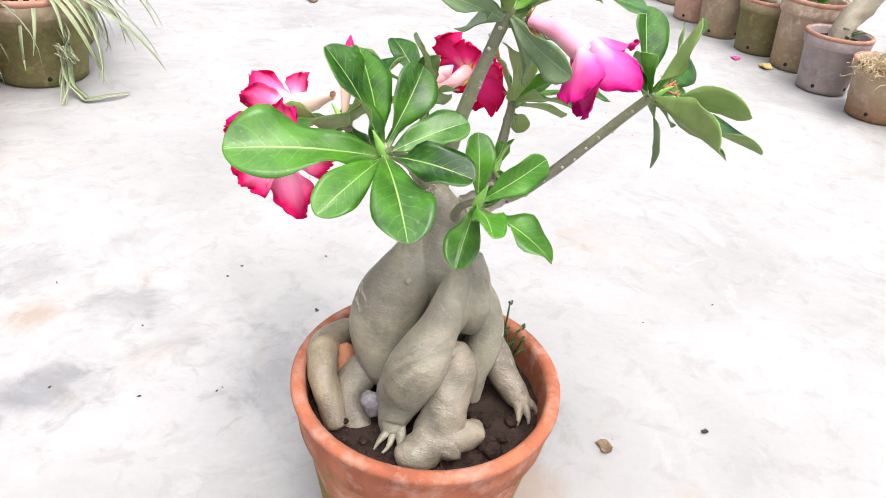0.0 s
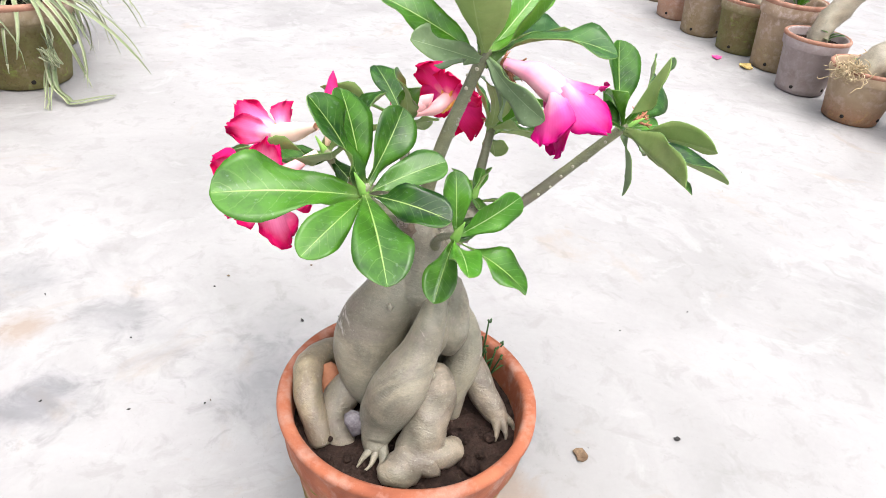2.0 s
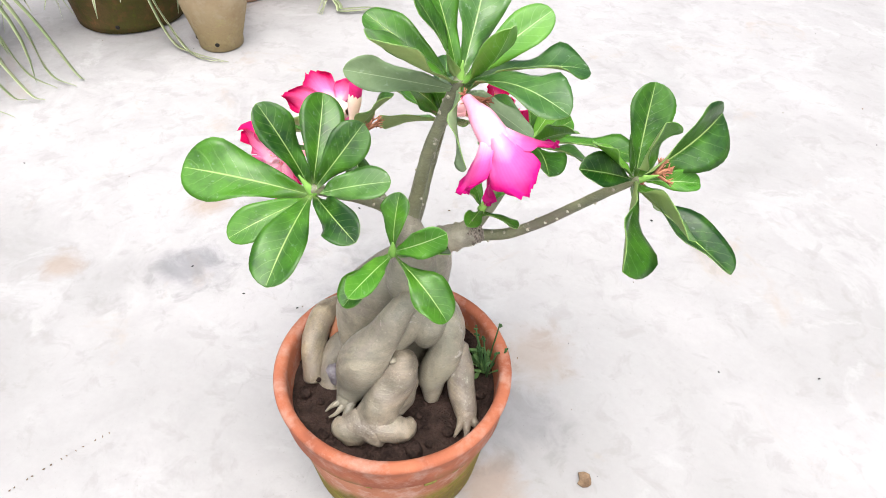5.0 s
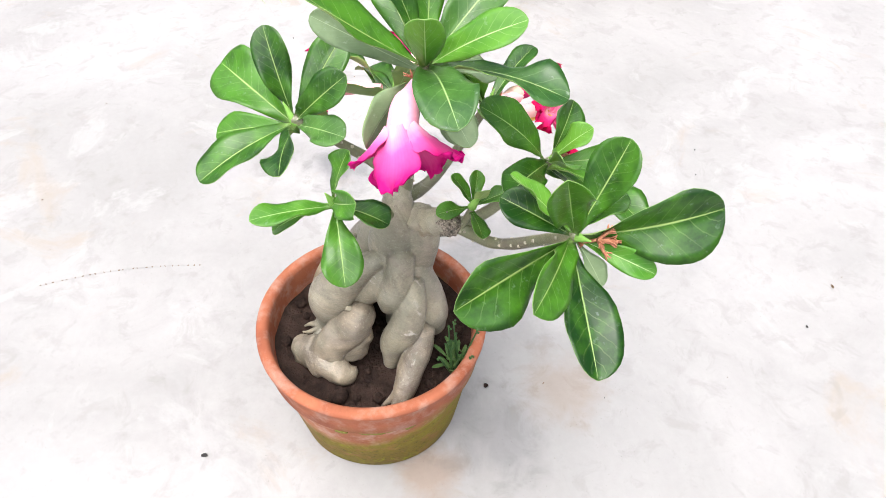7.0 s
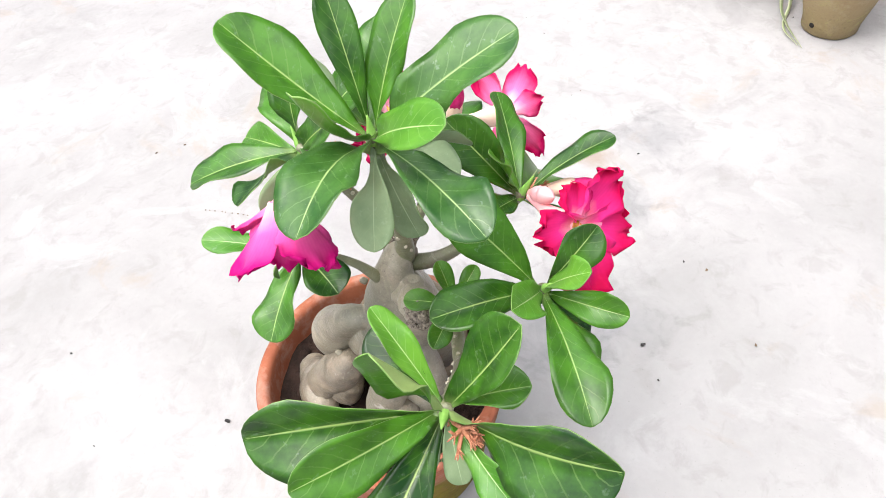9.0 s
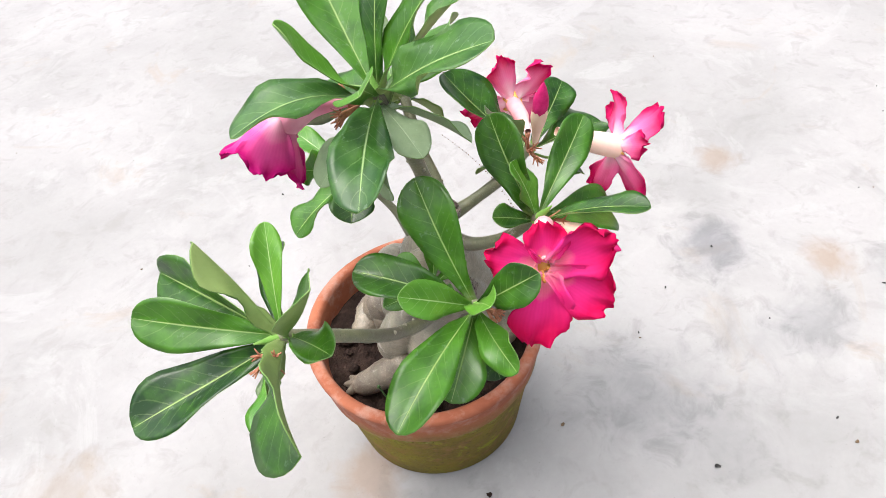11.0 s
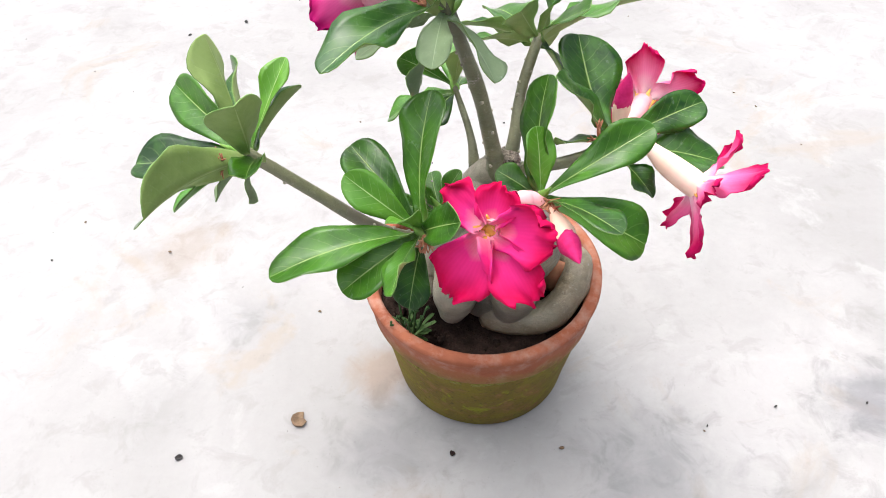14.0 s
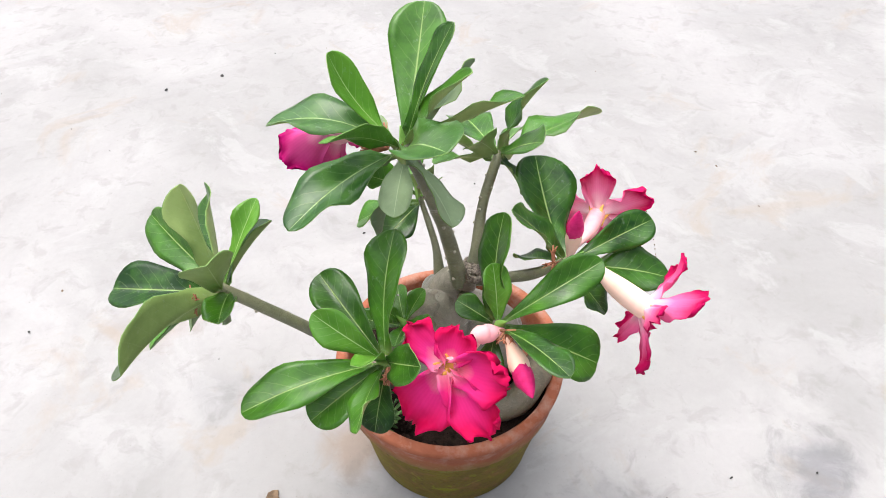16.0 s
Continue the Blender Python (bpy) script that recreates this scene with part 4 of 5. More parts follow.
# ---- things in and beside the pot ----
def make_weed():
    weed = thing("weed", "small dark green weed with thin stems and bud heads", "weed", pose(0.076, 0.074, 0.134))
    rnd = random.Random(9)
    for k in range(11):
        a, h = rnd.uniform(0, 6.28), rnd.uniform(0.030, 0.062)
        lean = Vector((math.cos(a), math.sin(a), 0)) * rnd.uniform(0.1, 0.55)
        top = (lean + Vector((0, 0, 1))) * h
        foot = Vector((rnd.uniform(-0.008, 0.008), rnd.uniform(-0.008, 0.008), 0))
        bm = bmesh.new()
        tube(bm, [(*foot, 0.0013), (*(foot + top * 0.55), 0.0011), (*(foot + top), 0.0008)], 6, 6)
        for i in range(4):
            c = foot + top + Vector((rnd.uniform(-1, 1), rnd.uniform(-1, 1), rnd.uniform(-1, 1))) * 0.0022
            tube(bm, [(*(c - Vector((0, 0, 0.0012))), 0.0008), (*c, 0.0014), (*(c + Vector((0, 0, 0.0014))), 0.0006)], 4, 6)
        stem = part("stem", bm, WEED, weed)
        for i in range(2):
            d = Vector((rnd.uniform(-1, 1), rnd.uniform(-1, 1), rnd.uniform(0.1, 0.9)))
            ob = part("leaf", blade(rnd.uniform(0.018, 0.032), 0.0045, 0.06, 0.3, 0.3, 0.05, i, 0.0005, 6, 2), (WEED_LEAF, WEED_LEAF, WEED_LEAF), stem)
            ob.matrix_basis = Matrix.Translation(foot + top * rnd.uniform(0.0, 0.3)) @ turn_to(d, (0, 0, 1))


WEED_LEAF = make_plain("weed_leaf_green", (0.035, 0.085, 0.020), (0.090, 0.160, 0.045), 150)
WEED = make_plain("weed_green", (0.018, 0.05, 0.014), (0.05, 0.11, 0.03), 150)
make_weed()


def clod(name, label, category, x, y, z, size, skin, seed, flat=0.6, group=""):
    bm = bmesh.new()
    bmesh.ops.create_icosphere(bm, subdivisions=2, radius=size)
    off = Vector((seed * 3.1, seed * 1.7, 0))
    for v in bm.verts:
        v.co *= 1 + 0.45 * noise.noise(v.co / size * 1.1 + off) + 0.2 * noise.noise(v.co / size * 3 + off)
        v.co.z *= flat
    ob = part(name, bm, skin)
    ob.matrix_basis = pose(x, y, z, 0, 0, seed * 50)
    return tagged(ob, label, category, group)


STONE = make_plain("grey_stone", (0.10, 0.09, 0.10), (0.27, 0.25, 0.26), 190)
BRICK = make_plain("brick_shard", (0.30, 0.12, 0.06), (0.44, 0.20, 0.11), 90)
clod("pebble", "grey pebble wedged between the roots in the pot", "stone", -0.046, -0.040, 0.160, 0.0115, STONE, 3, 1.3)
clod("brick_shard", "orange brick shard pushed between root and pot", "brick", -0.080, 0.008, 0.160, 0.016, BRICK, 5, 1.3)
rnd = random.Random(21)
for k in range(60):
    a, d = rnd.uniform(0, 6.28), 0.106 * math.sqrt(rnd.random())
    clod("soil_crumb", "small brown crumb of dry soil in the pot", "soil", d * math.cos(a), d * math.sin(a), 0.137 + rnd.uniform(-0.001, 0.002), rnd.choice((0.0016, 0.0022, 0.003, 0.0045)), SOIL, k, 0.8, "soil crumbs")
for k, (x, y, s) in enumerate(((0.070, -0.058, 0.009), (0.086, -0.020, 0.006), (-0.02, -0.098, 0.006), (0.075, -0.075, 0.006), (-0.07, -0.07, 0.007), (0.09, 0.04, 0.006), (0.02, 0.1, 0.005), (-0.05, 0.09, 0.006))):
    clod("soil_clod", "lump of dark crumbly soil in the pot", "soil", x, y, 0.139, s, SOIL, k + 70, 0.8, "soil lumps")


def chip(name, label, category, x, y, size, skin, seed, group="", long=1.0):
    """A thin curled scrap lying on the floor."""
    rnd = random.Random(seed)
    bm = bmesh.new()
    ring, low = [], []
    for k in range(9):
        a = k * 2 * math.pi / 9
        r = size * rnd.uniform(0.55, 1.1)
        p = Vector((r * math.cos(a) * long, r * math.sin(a), 0.003 + size * rnd.uniform(0.1, 0.35)))
        ring.append(bm.verts.new(p))
        low.append(bm.verts.new(p - Vector((0, 0, size * 0.12 + 0.0004))))
    mid, under = bm.verts.new((0, 0, 0.0022)), bm.verts.new((0, 0, 0.0012))
    for k in range(9):
        j = (k + 1) % 9
        bm.faces.new((ring[k], ring[j], mid))
        bm.faces.new((low[j], low[k], under))
        bm.faces.new((ring[j], ring[k], low[k], low[j]))
    ob = part(name, bm, skin, smooth=False)
    ob.matrix_basis = pose(x, y, -0.0012, 0, 0, rnd.uniform(0, 360))
    return tagged(ob, label, category, group)


DARK = make_plain("dark_scrap", (0.012, 0.012, 0.014), (0.04, 0.035, 0.03), 300)
DRY = make_plain("dry_leaf", (0.075, 0.045, 0.025), (0.20, 0.135, 0.078), 160)
PINK = make_plain("fallen_petal", (0.62, 0.02, 0.20), (0.80, 0.10, 0.32), 120)
STRAW = make_plain("yellowed_leaf", (0.50, 0.36, 0.10), (0.62, 0.48, 0.2), 120)
chip("black_scrap", "small curled black scrap on the cement floor", "debris", 0.347, 0.140, 0.0048, DARK, 1)
chip("dry_leaf", "crumpled brown dry leaf fragment on the cement floor", "leaf", 0.217, 0.092, 0.0105, DRY, 2)
chip("fallen_petal", "fallen pink petal on the cement floor", "petal", 0.825, 1.86, 0.020, PINK, 3)
chip("yellowed_leaf", "yellowed fallen leaf on the cement floor", "leaf", 0.904, 1.796, 0.030, STRAW, 4)
chip("dry_leaf", "brown dry scrap on the cement floor", "leaf", -0.62, 1.98, 0.022, DRY, 5)
clod("fallen_flower", "crumpled magenta flower lying in a clay pot", "petal", -0.985, 0.566, 0.147, 0.015, PINK, 8, 0.8)
chip("soil_spill", "speck of brown soil beside the pot", "soil", 0.035, 0.135, 0.004, SOIL, 6)
for k, (x, y, s) in enumerate(((0.052, 0.690, 0.004), (0.100, 0.603, 0.0035), (-0.180, 0.280, 0.0045), (-0.319, 0.365, 0.003), (-0.053, -0.492, 0.0025), (0.010, -0.226, 0.0045), (0.450, -0.185, 0.0035),
                               (0.480, -0.866, 0.006), (0.588, -0.815, 0.005), (0.214, -0.072, 0.0035), (0.138, -0.369, 0.003), (-0.454, 0.070, 0.0025), (0.60, -0.25, 0.003), (0.62, -0.17, 0.003),
                               (-0.26, 0.10, 0.002), (-0.09, 0.128, 0.004), (-0.13, 0.30, 0.002), (-0.40, 0.20, 0.002), (-0.2, 0.42, 0.0025), (0.3, 0.35, 0.002), (0.42, 0.42, 0.0025), (0.2, -0.5, 0.002))):
    chip("floor_speck", "tiny dark speck of debris on the cement floor", "debris", x, y, 0.62 * s, DARK if k % 3 else DRY, k + 30, "floor specks", 1.6)
rnd = random.Random(77)
for k in range(24):
    q = k / 23 + rnd.uniform(-0.012, 0.012)
    chip("floor_speck", "tiny dark fleck in a dotted trail across the floor", "debris", -0.346 + 0.040 * q - 0.012 * math.sin(3 * q), -0.421 + 0.229 * q, 0.0008, DRY, k + 400, "dotted trail", 2.2)
for k in range(80):
    x, y = rnd.gauss(0, 0.9), rnd.gauss(0.1, 0.9)
    if math.hypot(x, y) > 0.15:
        chip("floor_speck", "tiny dark speck of debris on the cement floor", "debris", x, y, rnd.choice((0.0006, 0.0008, 0.0012)), DARK if k % 2 else DRY, k + 200, "floor specks", rnd.choice((1.0, 2.5)))


# ---- the other pots in the yard ----
POT_A = make_clay("weathered_clay", (0.27, 0.185, 0.12), (0.47, 0.36, 0.25), 0.6, 0.05, 0.15, (0.13, 0.10, 0.04), 0.7)
POT_B = make_clay("mossy_old_clay", (0.28, 0.20, 0.14), (0.42, 0.33, 0.22), 0.9, 0.13, 0.19, (0.10, 0.10, 0.03), 0.5)
POT_C = make_clay("pinkish_clay", (0.42, 0.22, 0.15), (0.55, 0.34, 0.25), 0.4, 0.04, 0.10, (0.2, 0.12, 0.06), 0.6)
POT_D = make_clay("dark_stained_clay", (0.15, 0.050, 0.020), (0.26, 0.105, 0.045), 0.97, 0.15, 0.225, (0.036, 0.034, 0.006), 0.12, (0.2, 0.17, 0.12))


POT_E = make_clay("tan_clay_red_foot", (0.28, 0.20, 0.125), (0.46, 0.36, 0.24), 0.8, 0.02, 0.08, (0.17, 0.07, 0.035), 0.4)
POT_F = make_clay("mauve_grey_clay", (0.24, 0.19, 0.18), (0.38, 0.32, 0.31), 0.2, 0.03, 0.10, (0.16, 0.13, 0.11), 0.5, (0.44, 0.40, 0.39))


RED_RIM = make_clay("reddish_rim_clay", (0.21, 0.095, 0.060), (0.36, 0.195, 0.135), 0.3, 0.0, 0.02, (0.2, 0.12, 0.06), 0.35, (0.42, 0.32, 0.25))
POT_G = make_clay("sandy_clay", (0.25, 0.18, 0.10), (0.38, 0.30, 0.18), 0.6, 0.04, 0.12, (0.14, 0.11, 0.045), 0.4, (0.42, 0.36, 0.26))
HOLE = make_plain("dark_hole", (0.006, 0.005, 0.004), (0.015, 0.012, 0.01), 200)


def yard_pot(x, y, r, h, skin, label, seed, taper=0.74, collar=True):
    """A tapered clay pot with a collar and a bed of soil."""
    pot = thing("clay_pot", label, "pot", pose(x, y, 0, 0, 0, seed * 40), "pots in the yard")
    bm = bmesh.new()
    b = r * taper
    step = ((r * 0.90, h * 0.76), (r * 0.95, h * 0.78), (r * 0.97, h * 0.8)) if collar else ((b * 0.35 + r * 0.65, h * 0.62), (r * 0.96, h * 0.86))
    lathe(bm, [(0, 0.006), (b * 0.9, 0), (b, 0.004), (b * 1.02, 0.02), *step, (r, h * 0.97), (r * 0.985, h),
               (r * 0.90, h), (r * 0.88, h * 0.97), (r * 0.84, h * 0.8), (b * 0.8, 0.03), (0, 0.03)], 40, 0.02)
    bmesh.ops.recalc_face_normals(bm, faces=bm.faces)
    part("body", bm, skin, pot)
    bm = bmesh.new()
    lathe(bm, [(r * 1.000, h * 0.945), (r * 1.012, h * 0.965), (r * 1.010, h * 0.99), (r * 0.985, h * 1.008), (r * 0.925, h * 1.008), (r * 0.895, h * 0.98), (r * 0.9, h * 0.94), (r * 1.000, h * 0.945)], 40, 0.02)
    bmesh.ops.recalc_face_normals(bm, faces=bm.faces)
    part("rim", bm, RED_RIM, pot, "worn reddish clay rim")
    for a in (2.1, 4.0, 5.4):
        d = Vector((math.cos(a - radians(seed * 40)), math.sin(a - radians(seed * 40)), 0))
        bm = bmesh.new()
        q = d * b * 1.035 + Vector((0, 0, 0.022))
        tube(bm, [(*(q - d * 0.012), 0.0055), (*(q + d * 0.0005), 0.0052)], 4, 10)
        part("drain_hole", bm, HOLE, pot, "small dark drain hole")
    bm = bmesh.new()
    lathe(bm, [(r * 0.86 * k / 6, h * 0.88 + 0.004 * math.sin(k * 5)) for k in range(6, -1, -1)], 24)
    for f in bm.faces:
        if f.normal.z < 0:
            f.normal_flip()
    part("soil_bed", bm, SOIL, pot, "dry brown soil")
    return pot


def strap_plant(x, y, z, count, reach, seed, label, droop=1.0):
    """A clump of arching ribbon leaves, cream at the edges."""
    clump = thing("spider_plant", label, "plant", pose(x, y, z), "strap-leaved plants")
    rnd = random.Random(seed)
    for k in range(count):
        a = rnd.uniform(0, 2 * math.pi)
        ln = reach * rnd.uniform(0.65, 1.15)
        rise = rnd.uniform(0.35, 1.0)
        side = Vector((-math.sin(a), math.cos(a), 0))
        out = Vector((math.cos(a), math.sin(a), 0))
        bm = bmesh.new()
        uv = bm.loops.layers.uv.new("uv")
        rows = []
        spot, fall = Vector(), radians(rnd.uniform(55, 100)) * droop
        wide = rnd.uniform(0.0045, 0.009)
        sway = rnd.uniform(-0.25, 0.25)
        for i in range(11):
            s = i / 10
            lift = radians(20 + 60 * rise) - (radians(20 + 60 * rise) + fall) * s ** 0.75
            step = (out * math.cos(lift) + Vector((0, 0, math.sin(lift)))) * ln * 0.1 if i else Vector()
            spot = spot + step + side * ln * sway * 0.02 * i
            p = spot.copy()
            p.z = max(p.z, -z + 0.004 + 0.002 * k / count)
            w = wide * (1 - s) ** 0.5 * (0.6 + 0.4 * min(1, s * 5)) + 0.0006
            rows.append([bm.verts.new(p + side * w * q + Vector((0, 0, 0.25 * w * abs(q)))) for q in (-1, 0, 1)] + [bm.verts.new(p + Vector((0, 0, -0.0012)))])
        for i, (r1, r2) in enumerate(zip(rows, rows[1:])):
            for j in (0, 1):
                f = bm.faces.new((r1[j], r1[j + 1], r2[j + 1], r2[j]))
                for lp, (u, v) in zip(f.loops, ((j / 2, i / 10), (j / 2 + 0.5, i / 10), (j / 2 + 0.5, i / 10 + 0.1), (j / 2, i / 10 + 0.1))):
                    lp[uv].uv = (u, v)
            bm.faces.new((r1[2], r1[3], r2[3], r2[2]))
            bm.faces.new((r1[3], r1[0], r2[0], r2[3]))
        part("leaf", bm, RIBBON, clump)
    return clump


def make_ribbon():
    m, t, b = mat("variegated_ribbon", 0.5, 0.4)
    u, v = uv_parts(t)
    off = calc(t, "ABSOLUTE", calc(t, "SUBTRACT", u, 0.5))
    c = ramp(t, off, ((0.12, (0.11, 0.19, 0.055)), (0.30, (0.50, 0.51, 0.36))))
    rnd = t.nodes.new("ShaderNodeObjectInfo").outputs["Random"]
    c = mix(t, calc(t, "MULTIPLY", rnd, 0.85), c, (0.09, 0.155, 0.05))
    c = mix(t, calc(t, "MULTIPLY", fuzz(t, 20), 0.4), c, (0.5, 0.46, 0.3))
    t.links.new(c, b.inputs["Base Color"])
    return m


RIBBON = make_ribbon()


def young_rose(x, y, z, rows, leaves, seed, label):
    """A small desert rose: a stout pale trunk and a few leaves."""
    rose = thing("desert_rose", label, "plant", pose(x, y, z, 0, 0, seed * 33), "desert roses in the yard")
    bm = bmesh.new()
    tube(bm, rows, 20, 18, 0.22, 30)
    part("trunk", bm, PALE_BARK, rose)
    rnd = random.Random(seed)
    top = Vector(rows[-1][:3])
    for k in range(leaves):
        a, e = k * 2.4 + rnd.uniform(-0.3, 0.3), rnd.uniform(0.0, 1.0)
        way = Vector((math.cos(a) * math.cos(e), math.sin(a) * math.cos(e), math.sin(e)))
        ob = part("leaf", blade(rnd.uniform(0.06, 0.09), 0.03, 0.05, 0.3, 0.6, 0.05, k), (LEAF, UNDER, RIM), rose)
        ob.matrix_basis = Matrix.Translation(top) @ turn_to(way, (0, 0, 1))
    return rose


def weedling(x, y, z, count, size, seed):
    """A low clump of small leaves sprouting in a pot."""
    clump = thing("weed", "small clump of bright green weeds in a clay pot", "weed", pose(x, y, z), "weeds in the pots")
    rnd = random.Random(seed + 60)
    for k in range(count):
        a, e = rnd.uniform(0, 6.28), rnd.uniform(0.2, 1.2)
        way = Vector((math.cos(a) * math.cos(e), math.sin(a) * math.cos(e), math.sin(e)))
        ob = part("leaf", blade(size * rnd.uniform(0.7, 1.2), size * 0.4, 0.08, 0.3, 0.6, 0.1, k), (LEAF, FRESH, RIM), clump)
        ob.matrix_basis = Matrix.Translation((0, 0, -0.004)) @ turn_to(way, (0, 0, 1))


PALE_BARK = make_bark("pale_trunk", (0.20, 0.175, 0.125), (0.40, 0.36, 0.28), 0.9)

# row along one side of the yard
ROW = ((1.095, 1.44, 0.100, 0.150, POT_E, "tan clay pot with a dark reddish foot"), (1.020, 1.640, 0.094, 0.168, POT_F, "grey weathered clay pot with a wide collar"),
       (1.005, 1.840, 0.100, 0.22, POT_A, "tan clay pot with a drain hole"), (0.928, 1.995, 0.098, 0.175, POT_B, "mossy green-brown clay pot"),
       (0.835, 2.165, 0.095, 0.19, POT_A, "greyish clay pot in the row"), (0.782, 2.36, 0.095, 0.18, POT_C, "orange clay pot in the row"), (0.76, 2.63, 0.095, 0.18, POT_A, "brown clay pot at the far end of the row"),
       (1.24, 1.27, 0.11, 0.2, POT_C, "reddish clay pot at the near end of the row"))
for k, (x, y, r, h, skin, label) in enumerate(ROW):
    yard_pot(x, y, r, h, skin, label, k + 1)
young_rose(1.095, 1.44, 0.13, ((-0.01, -0.02, 0, 0.040), (0.0, -0.02, 0.030, 0.048), (0.07, 0.0, 0.060, 0.050), (0.15, 0.02, 0.085, 0.040), (0.22, 0.03, 0.12, 0.025)), 6, 0, "young desert rose with a fat pale trunk")
for k, (x, y, z, n, size) in enumerate(((1.075, 1.45, 0.137, 7, 0.045), (1.04, 1.64, 0.152, 9, 0.05), (1.14, 1.40, 0.137, 6, 0.04), (-0.937, 0.600, 0.140, 6, 0.03), (1.00, 1.80, 0.20, 8, 0.055))):
    weedling(x, y, z, n, size, k)
young_rose(1.020, 1.640, 0.145, ((0, 0, 0, 0.03), (0.02, 0.02, 0.06, 0.032), (0.09, 0.03, 0.16, 0.028), (0.16, 0.05, 0.26, 0.022)), 7, 0, "leaning desert rose with a pale trunk")
young_rose(1.005, 1.840, 0.19, ((0, 0, 0, 0.03), (0.0, 0.0, 0.04, 0.03), (-0.02, 0.0, 0.07, 0.02)), 12, 3, "bushy young desert rose with green leaves")
young_rose(0.928, 1.995, 0.15, ((-0.03, 0, 0, 0.03), (0.0, 0.0, 0.03, 0.035), (0.05, 0.02, 0.06, 0.025)), 3, 5, "young desert rose with swollen roots")
young_rose(0.835, 2.165, 0.165, ((0, 0, 0, 0.03), (0.0, 0.0, 0.05, 0.03), (0.02, 0.02, 0.10, 0.02)), 6, 6, "young desert rose in the row")

# group on the other side
yard_pot(-0.970, 0.615, 0.084, 0.158, POT_G, "pale tan clay pot with a reddish rim", 3, 0.6, False)
young_rose(-0.972, 0.615, 0.133, ((0.0, 0.0, 0, 0.032), (0.0, 0.0, 0.03, 0.028), (-0.01, 0.01, 0.07, 0.020), (-0.03, 0.02, 0.12, 0.024), (-0.06, 0.03, 0.17, 0.018)), 5, 8, "young desert rose with a thick pale trunk")
yard_pot(-1.14, 0.85, 0.105, 0.20, POT_C, "orange clay pot behind the others", 4)
yard_pot(-1.030, 1.035, 0.132, 0.20, POT_B, "brown weathered clay pot under strap leaves", 5)
yard_pot(-1.12, 1.27, 0.105, 0.20, POT_B, "mossy brown clay pot in the corner", 6)
yard_pot(-1.27, 0.60, 0.175, 0.26, POT_D, "large dark stained pot", 7)
yard_pot(-1.42, 0.22, 0.130, 0.22, POT_D, "dark brown pot at the yard's side", 8)
yard_pot(-1.40, 1.15, 0.12, 0.22, POT_D, "dark clay pot at the back", 9)
strap_plant(-1.14, 0.85, 0.18, 44, 0.32, 1, "spider plant with long green and cream leaves")
KNOT = strap_plant(-1.030, 1.035, 0.18, 44, 0.34, 2, "spider plant with drooping cream-edged leaves")
strap_plant(-1.12, 1.27, 0.18, 44, 0.32, 3, "spider plant with arching striped leaves")
DARK_CLUMP = strap_plant(-1.27, 0.60, 0.24, 44, 0.36, 4, "spider plant with tangled pale leaves")
SIDE_CLUMP = strap_plant(-1.42, 0.22, 0.20, 40, 0.36, 5, "spider plant with long hanging leaves")
strap_plant(-1.40, 1.15, 0.20, 44, 0.36, 6, "dense green strap-leaved plant")

COIR = make_plain("tan_coir", (0.30, 0.22, 0.12), (0.55, 0.45, 0.28), 140)


def coir_tuft(x, y, z):
    tuft = thing("coir_tuft", "torn tuft of tan coir fibre on a pot rim", "fibre", pose(x, y, z))
    rnd = random.Random(5)
    for k in range(70):
        bm = bmesh.new()
        p = Vector((rnd.uniform(-0.02, 0.02), rnd.uniform(-0.02, 0.02), 0))
        rows = [(*p, 0.0016)]
        for _ in range(5):
            p = p + Vector((rnd.uniform(-0.018, 0.018), rnd.uniform(-0.018, 0.018), rnd.uniform(-0.016, 0.016)))
            rows.append((*p, rnd.uniform(0.0007, 0.0016)))
        tube(bm, rows, 12, 5, 0.3, 120)
        part("strand", bm, COIR, tuft)


coir_tuft(1.018, 1.385, 0.150)


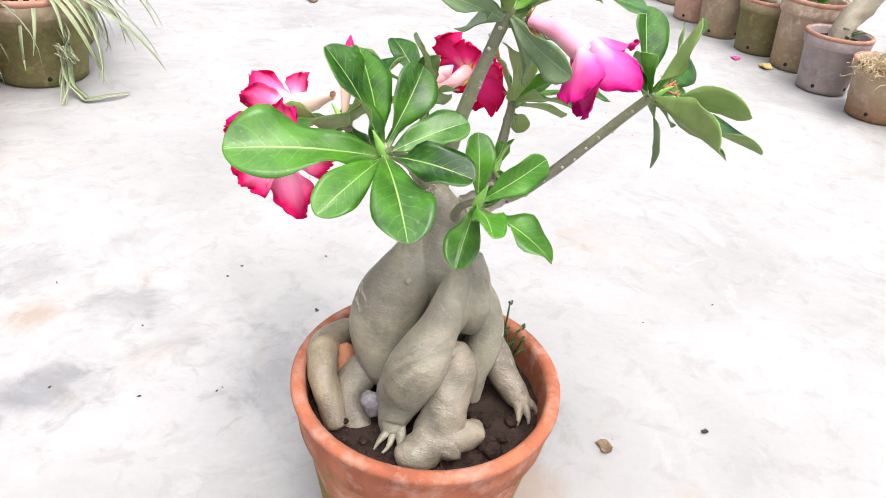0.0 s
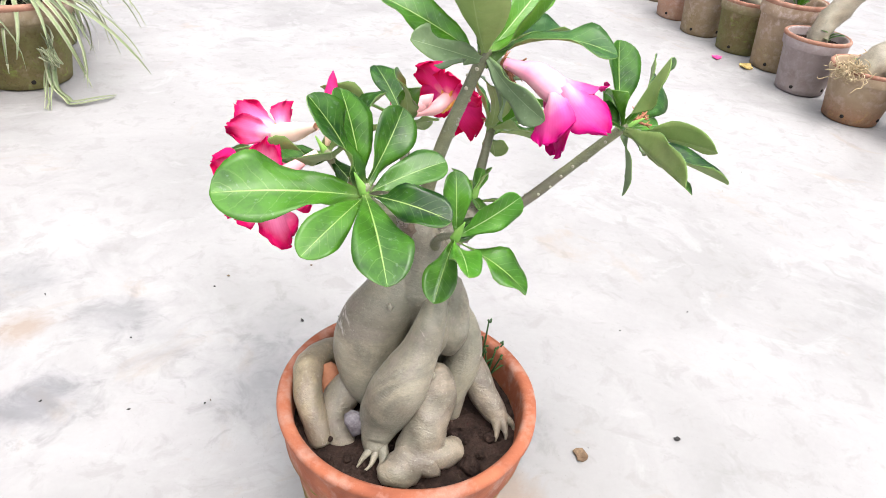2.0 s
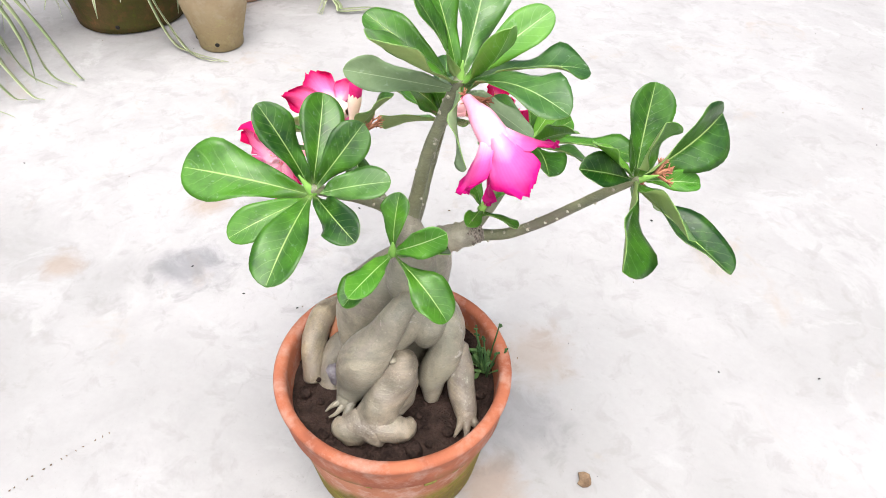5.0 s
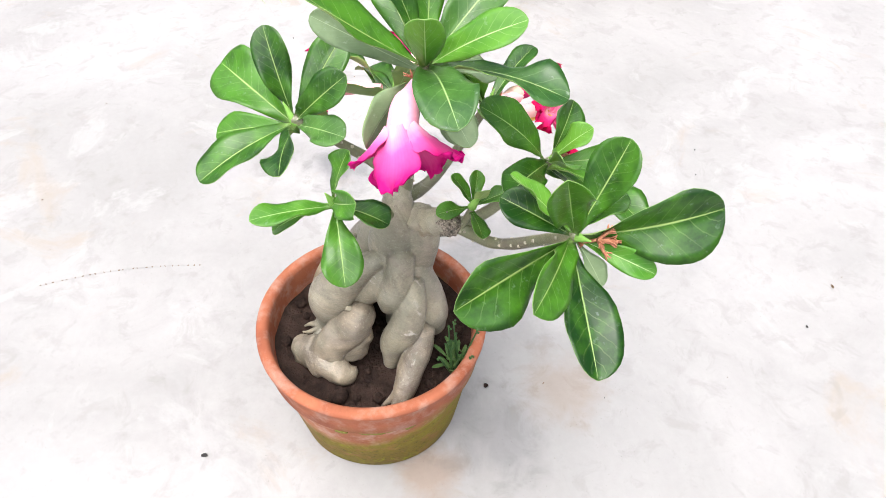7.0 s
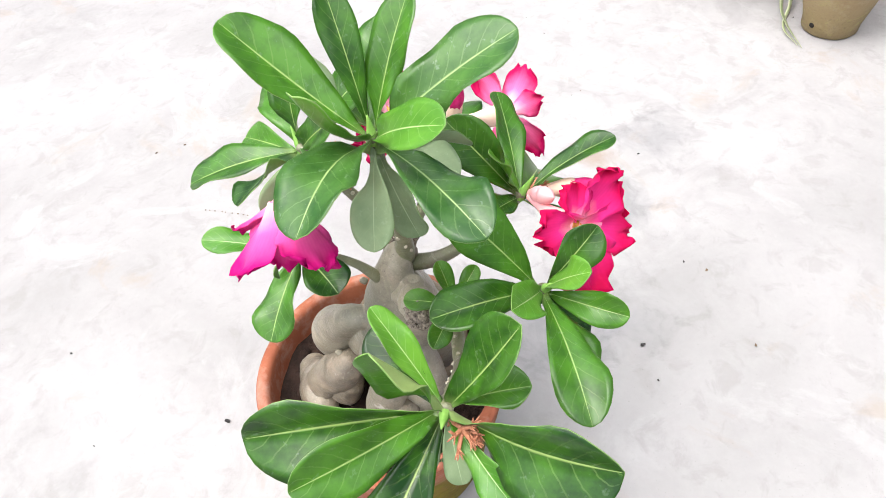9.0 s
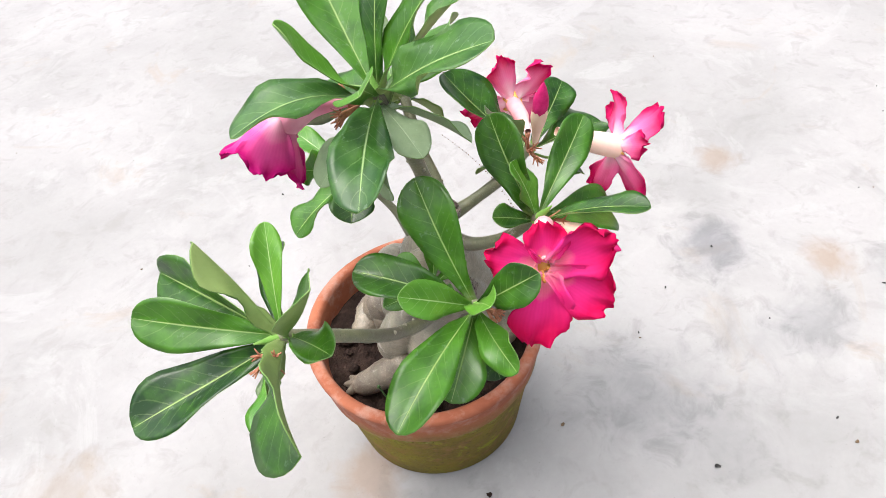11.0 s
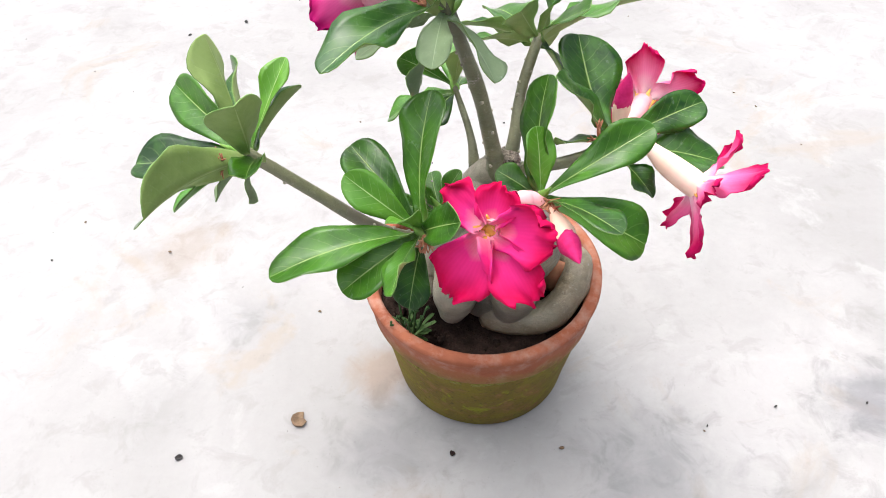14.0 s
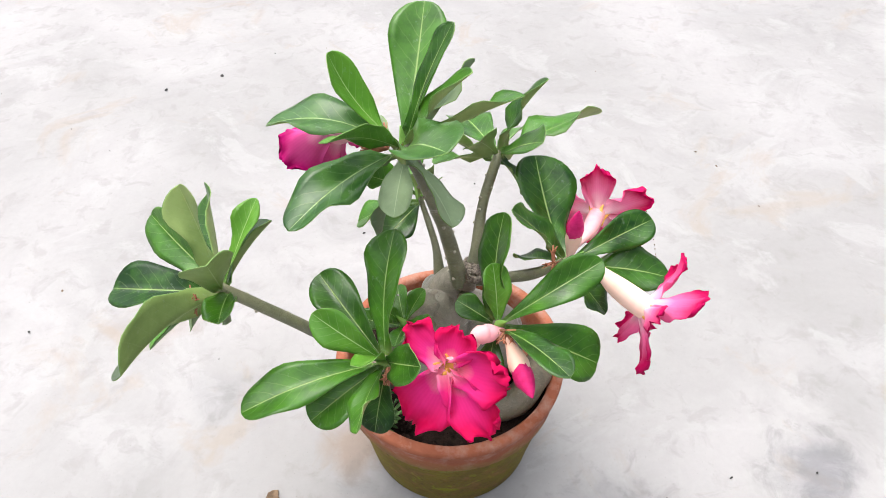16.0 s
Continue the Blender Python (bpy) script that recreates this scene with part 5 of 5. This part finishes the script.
def ribbon(clump, points, wide, seed):
    """One long strap leaf laid through the given places."""
    rnd = random.Random(seed)
    base = clump.matrix_world.translation if clump.parent else clump.matrix_basis.translation
    line = glide([tuple(c + rnd.uniform(-0.012, 0.012) * (0.15 if p[2] < 0.01 and i == 2 else 1) for i, c in enumerate(p)) for p in points], 26)
    bm = bmesh.new()
    uv = bm.loops.layers.uv.new("uv")
    rows = []
    for i, p in enumerate(line):
        here = Vector(p[:3]) - Vector(base)
        here.z = max(here.z, 0.004 - base.z)
        way = Vector(line[min(i + 1, 25)][:3] - line[max(i - 1, 0)][:3]).normalized()
        side = way.cross(Vector((0.2, 0.1, 1))).normalized()
        w = wide * (1 - (i / 25) ** 3) + 0.0006
        rows.append([bm.verts.new(here + side * w * q + Vector((0, 0, 0.3 * w * abs(q)))) for q in (-1, 0, 1)] + [bm.verts.new(here - Vector((0, 0, 0.001)))])
    for i, (a, b) in enumerate(zip(rows, rows[1:])):
        for j in (0, 1):
            f = bm.faces.new((a[j], a[j + 1], b[j + 1], b[j]))
            for lp, u in zip(f.loops, (j / 2, j / 2 + 0.5, j / 2 + 0.5, j / 2)):
                lp[uv].uv = (u, i / 25)
        bm.faces.new((a[2], a[3], b[3], b[2]))
        bm.faces.new((a[3], a[0], b[0], b[3]))
    part("leaf", bm, RIBBON, clump, "long trailing strap leaf")


for k in range(6):
    ribbon(KNOT, ((-1.03, 1.04, 0.20), (-0.965, 0.99, 0.215), (-0.925, 0.975, 0.13), (-0.915, 0.965, 0.095), (-0.890, 0.945, 0.075), (-0.915, 0.93, 0.105), (-0.930, 0.96, 0.065), (-0.905, 0.915, 0.03), (-0.885, 0.870, 0.006)), 0.0028, k)
for k in range(2):
    ribbon(KNOT, ((-0.925, 0.965, 0.08), (-0.905, 0.935, 0.03), (-0.880, 0.915, 0.009), (-0.845, 0.915, 0.006), (-0.805, 0.955, 0.007), (-0.785, 0.985, 0.012)), 0.0050, k + 20)
for k in range(3):
    ribbon(KNOT, ((-1.04, 1.06, 0.20), (-0.97, 1.08, 0.24), (-0.92, 1.12, 0.13), (-0.915, 1.135, 0.03)), 0.0045, k + 30)
for k in range(2):
    ribbon(DARK_CLUMP, ((-1.27, 0.60, 0.27), (-1.14, 0.55, 0.30), (-1.09, 0.535, 0.14), (-1.045, 0.545, 0.012), (-0.965, 0.532, 0.007), (-0.885, 0.545, 0.006)), 0.0042, k + 40)
for k in range(9):
    y = 0.02 + 0.035 * k
    ribbon(SIDE_CLUMP, ((-1.40, 0.22, 0.22), (-1.28, 0.5 * (y + 0.2), 0.30), (-1.16, y, 0.14), (-1.13 + 0.012 * (k % 3), y + 0.01, 0.02), (-1.08 + 0.02 * (k % 2), y + 0.03, 0.006)), 0.005, k + 50)
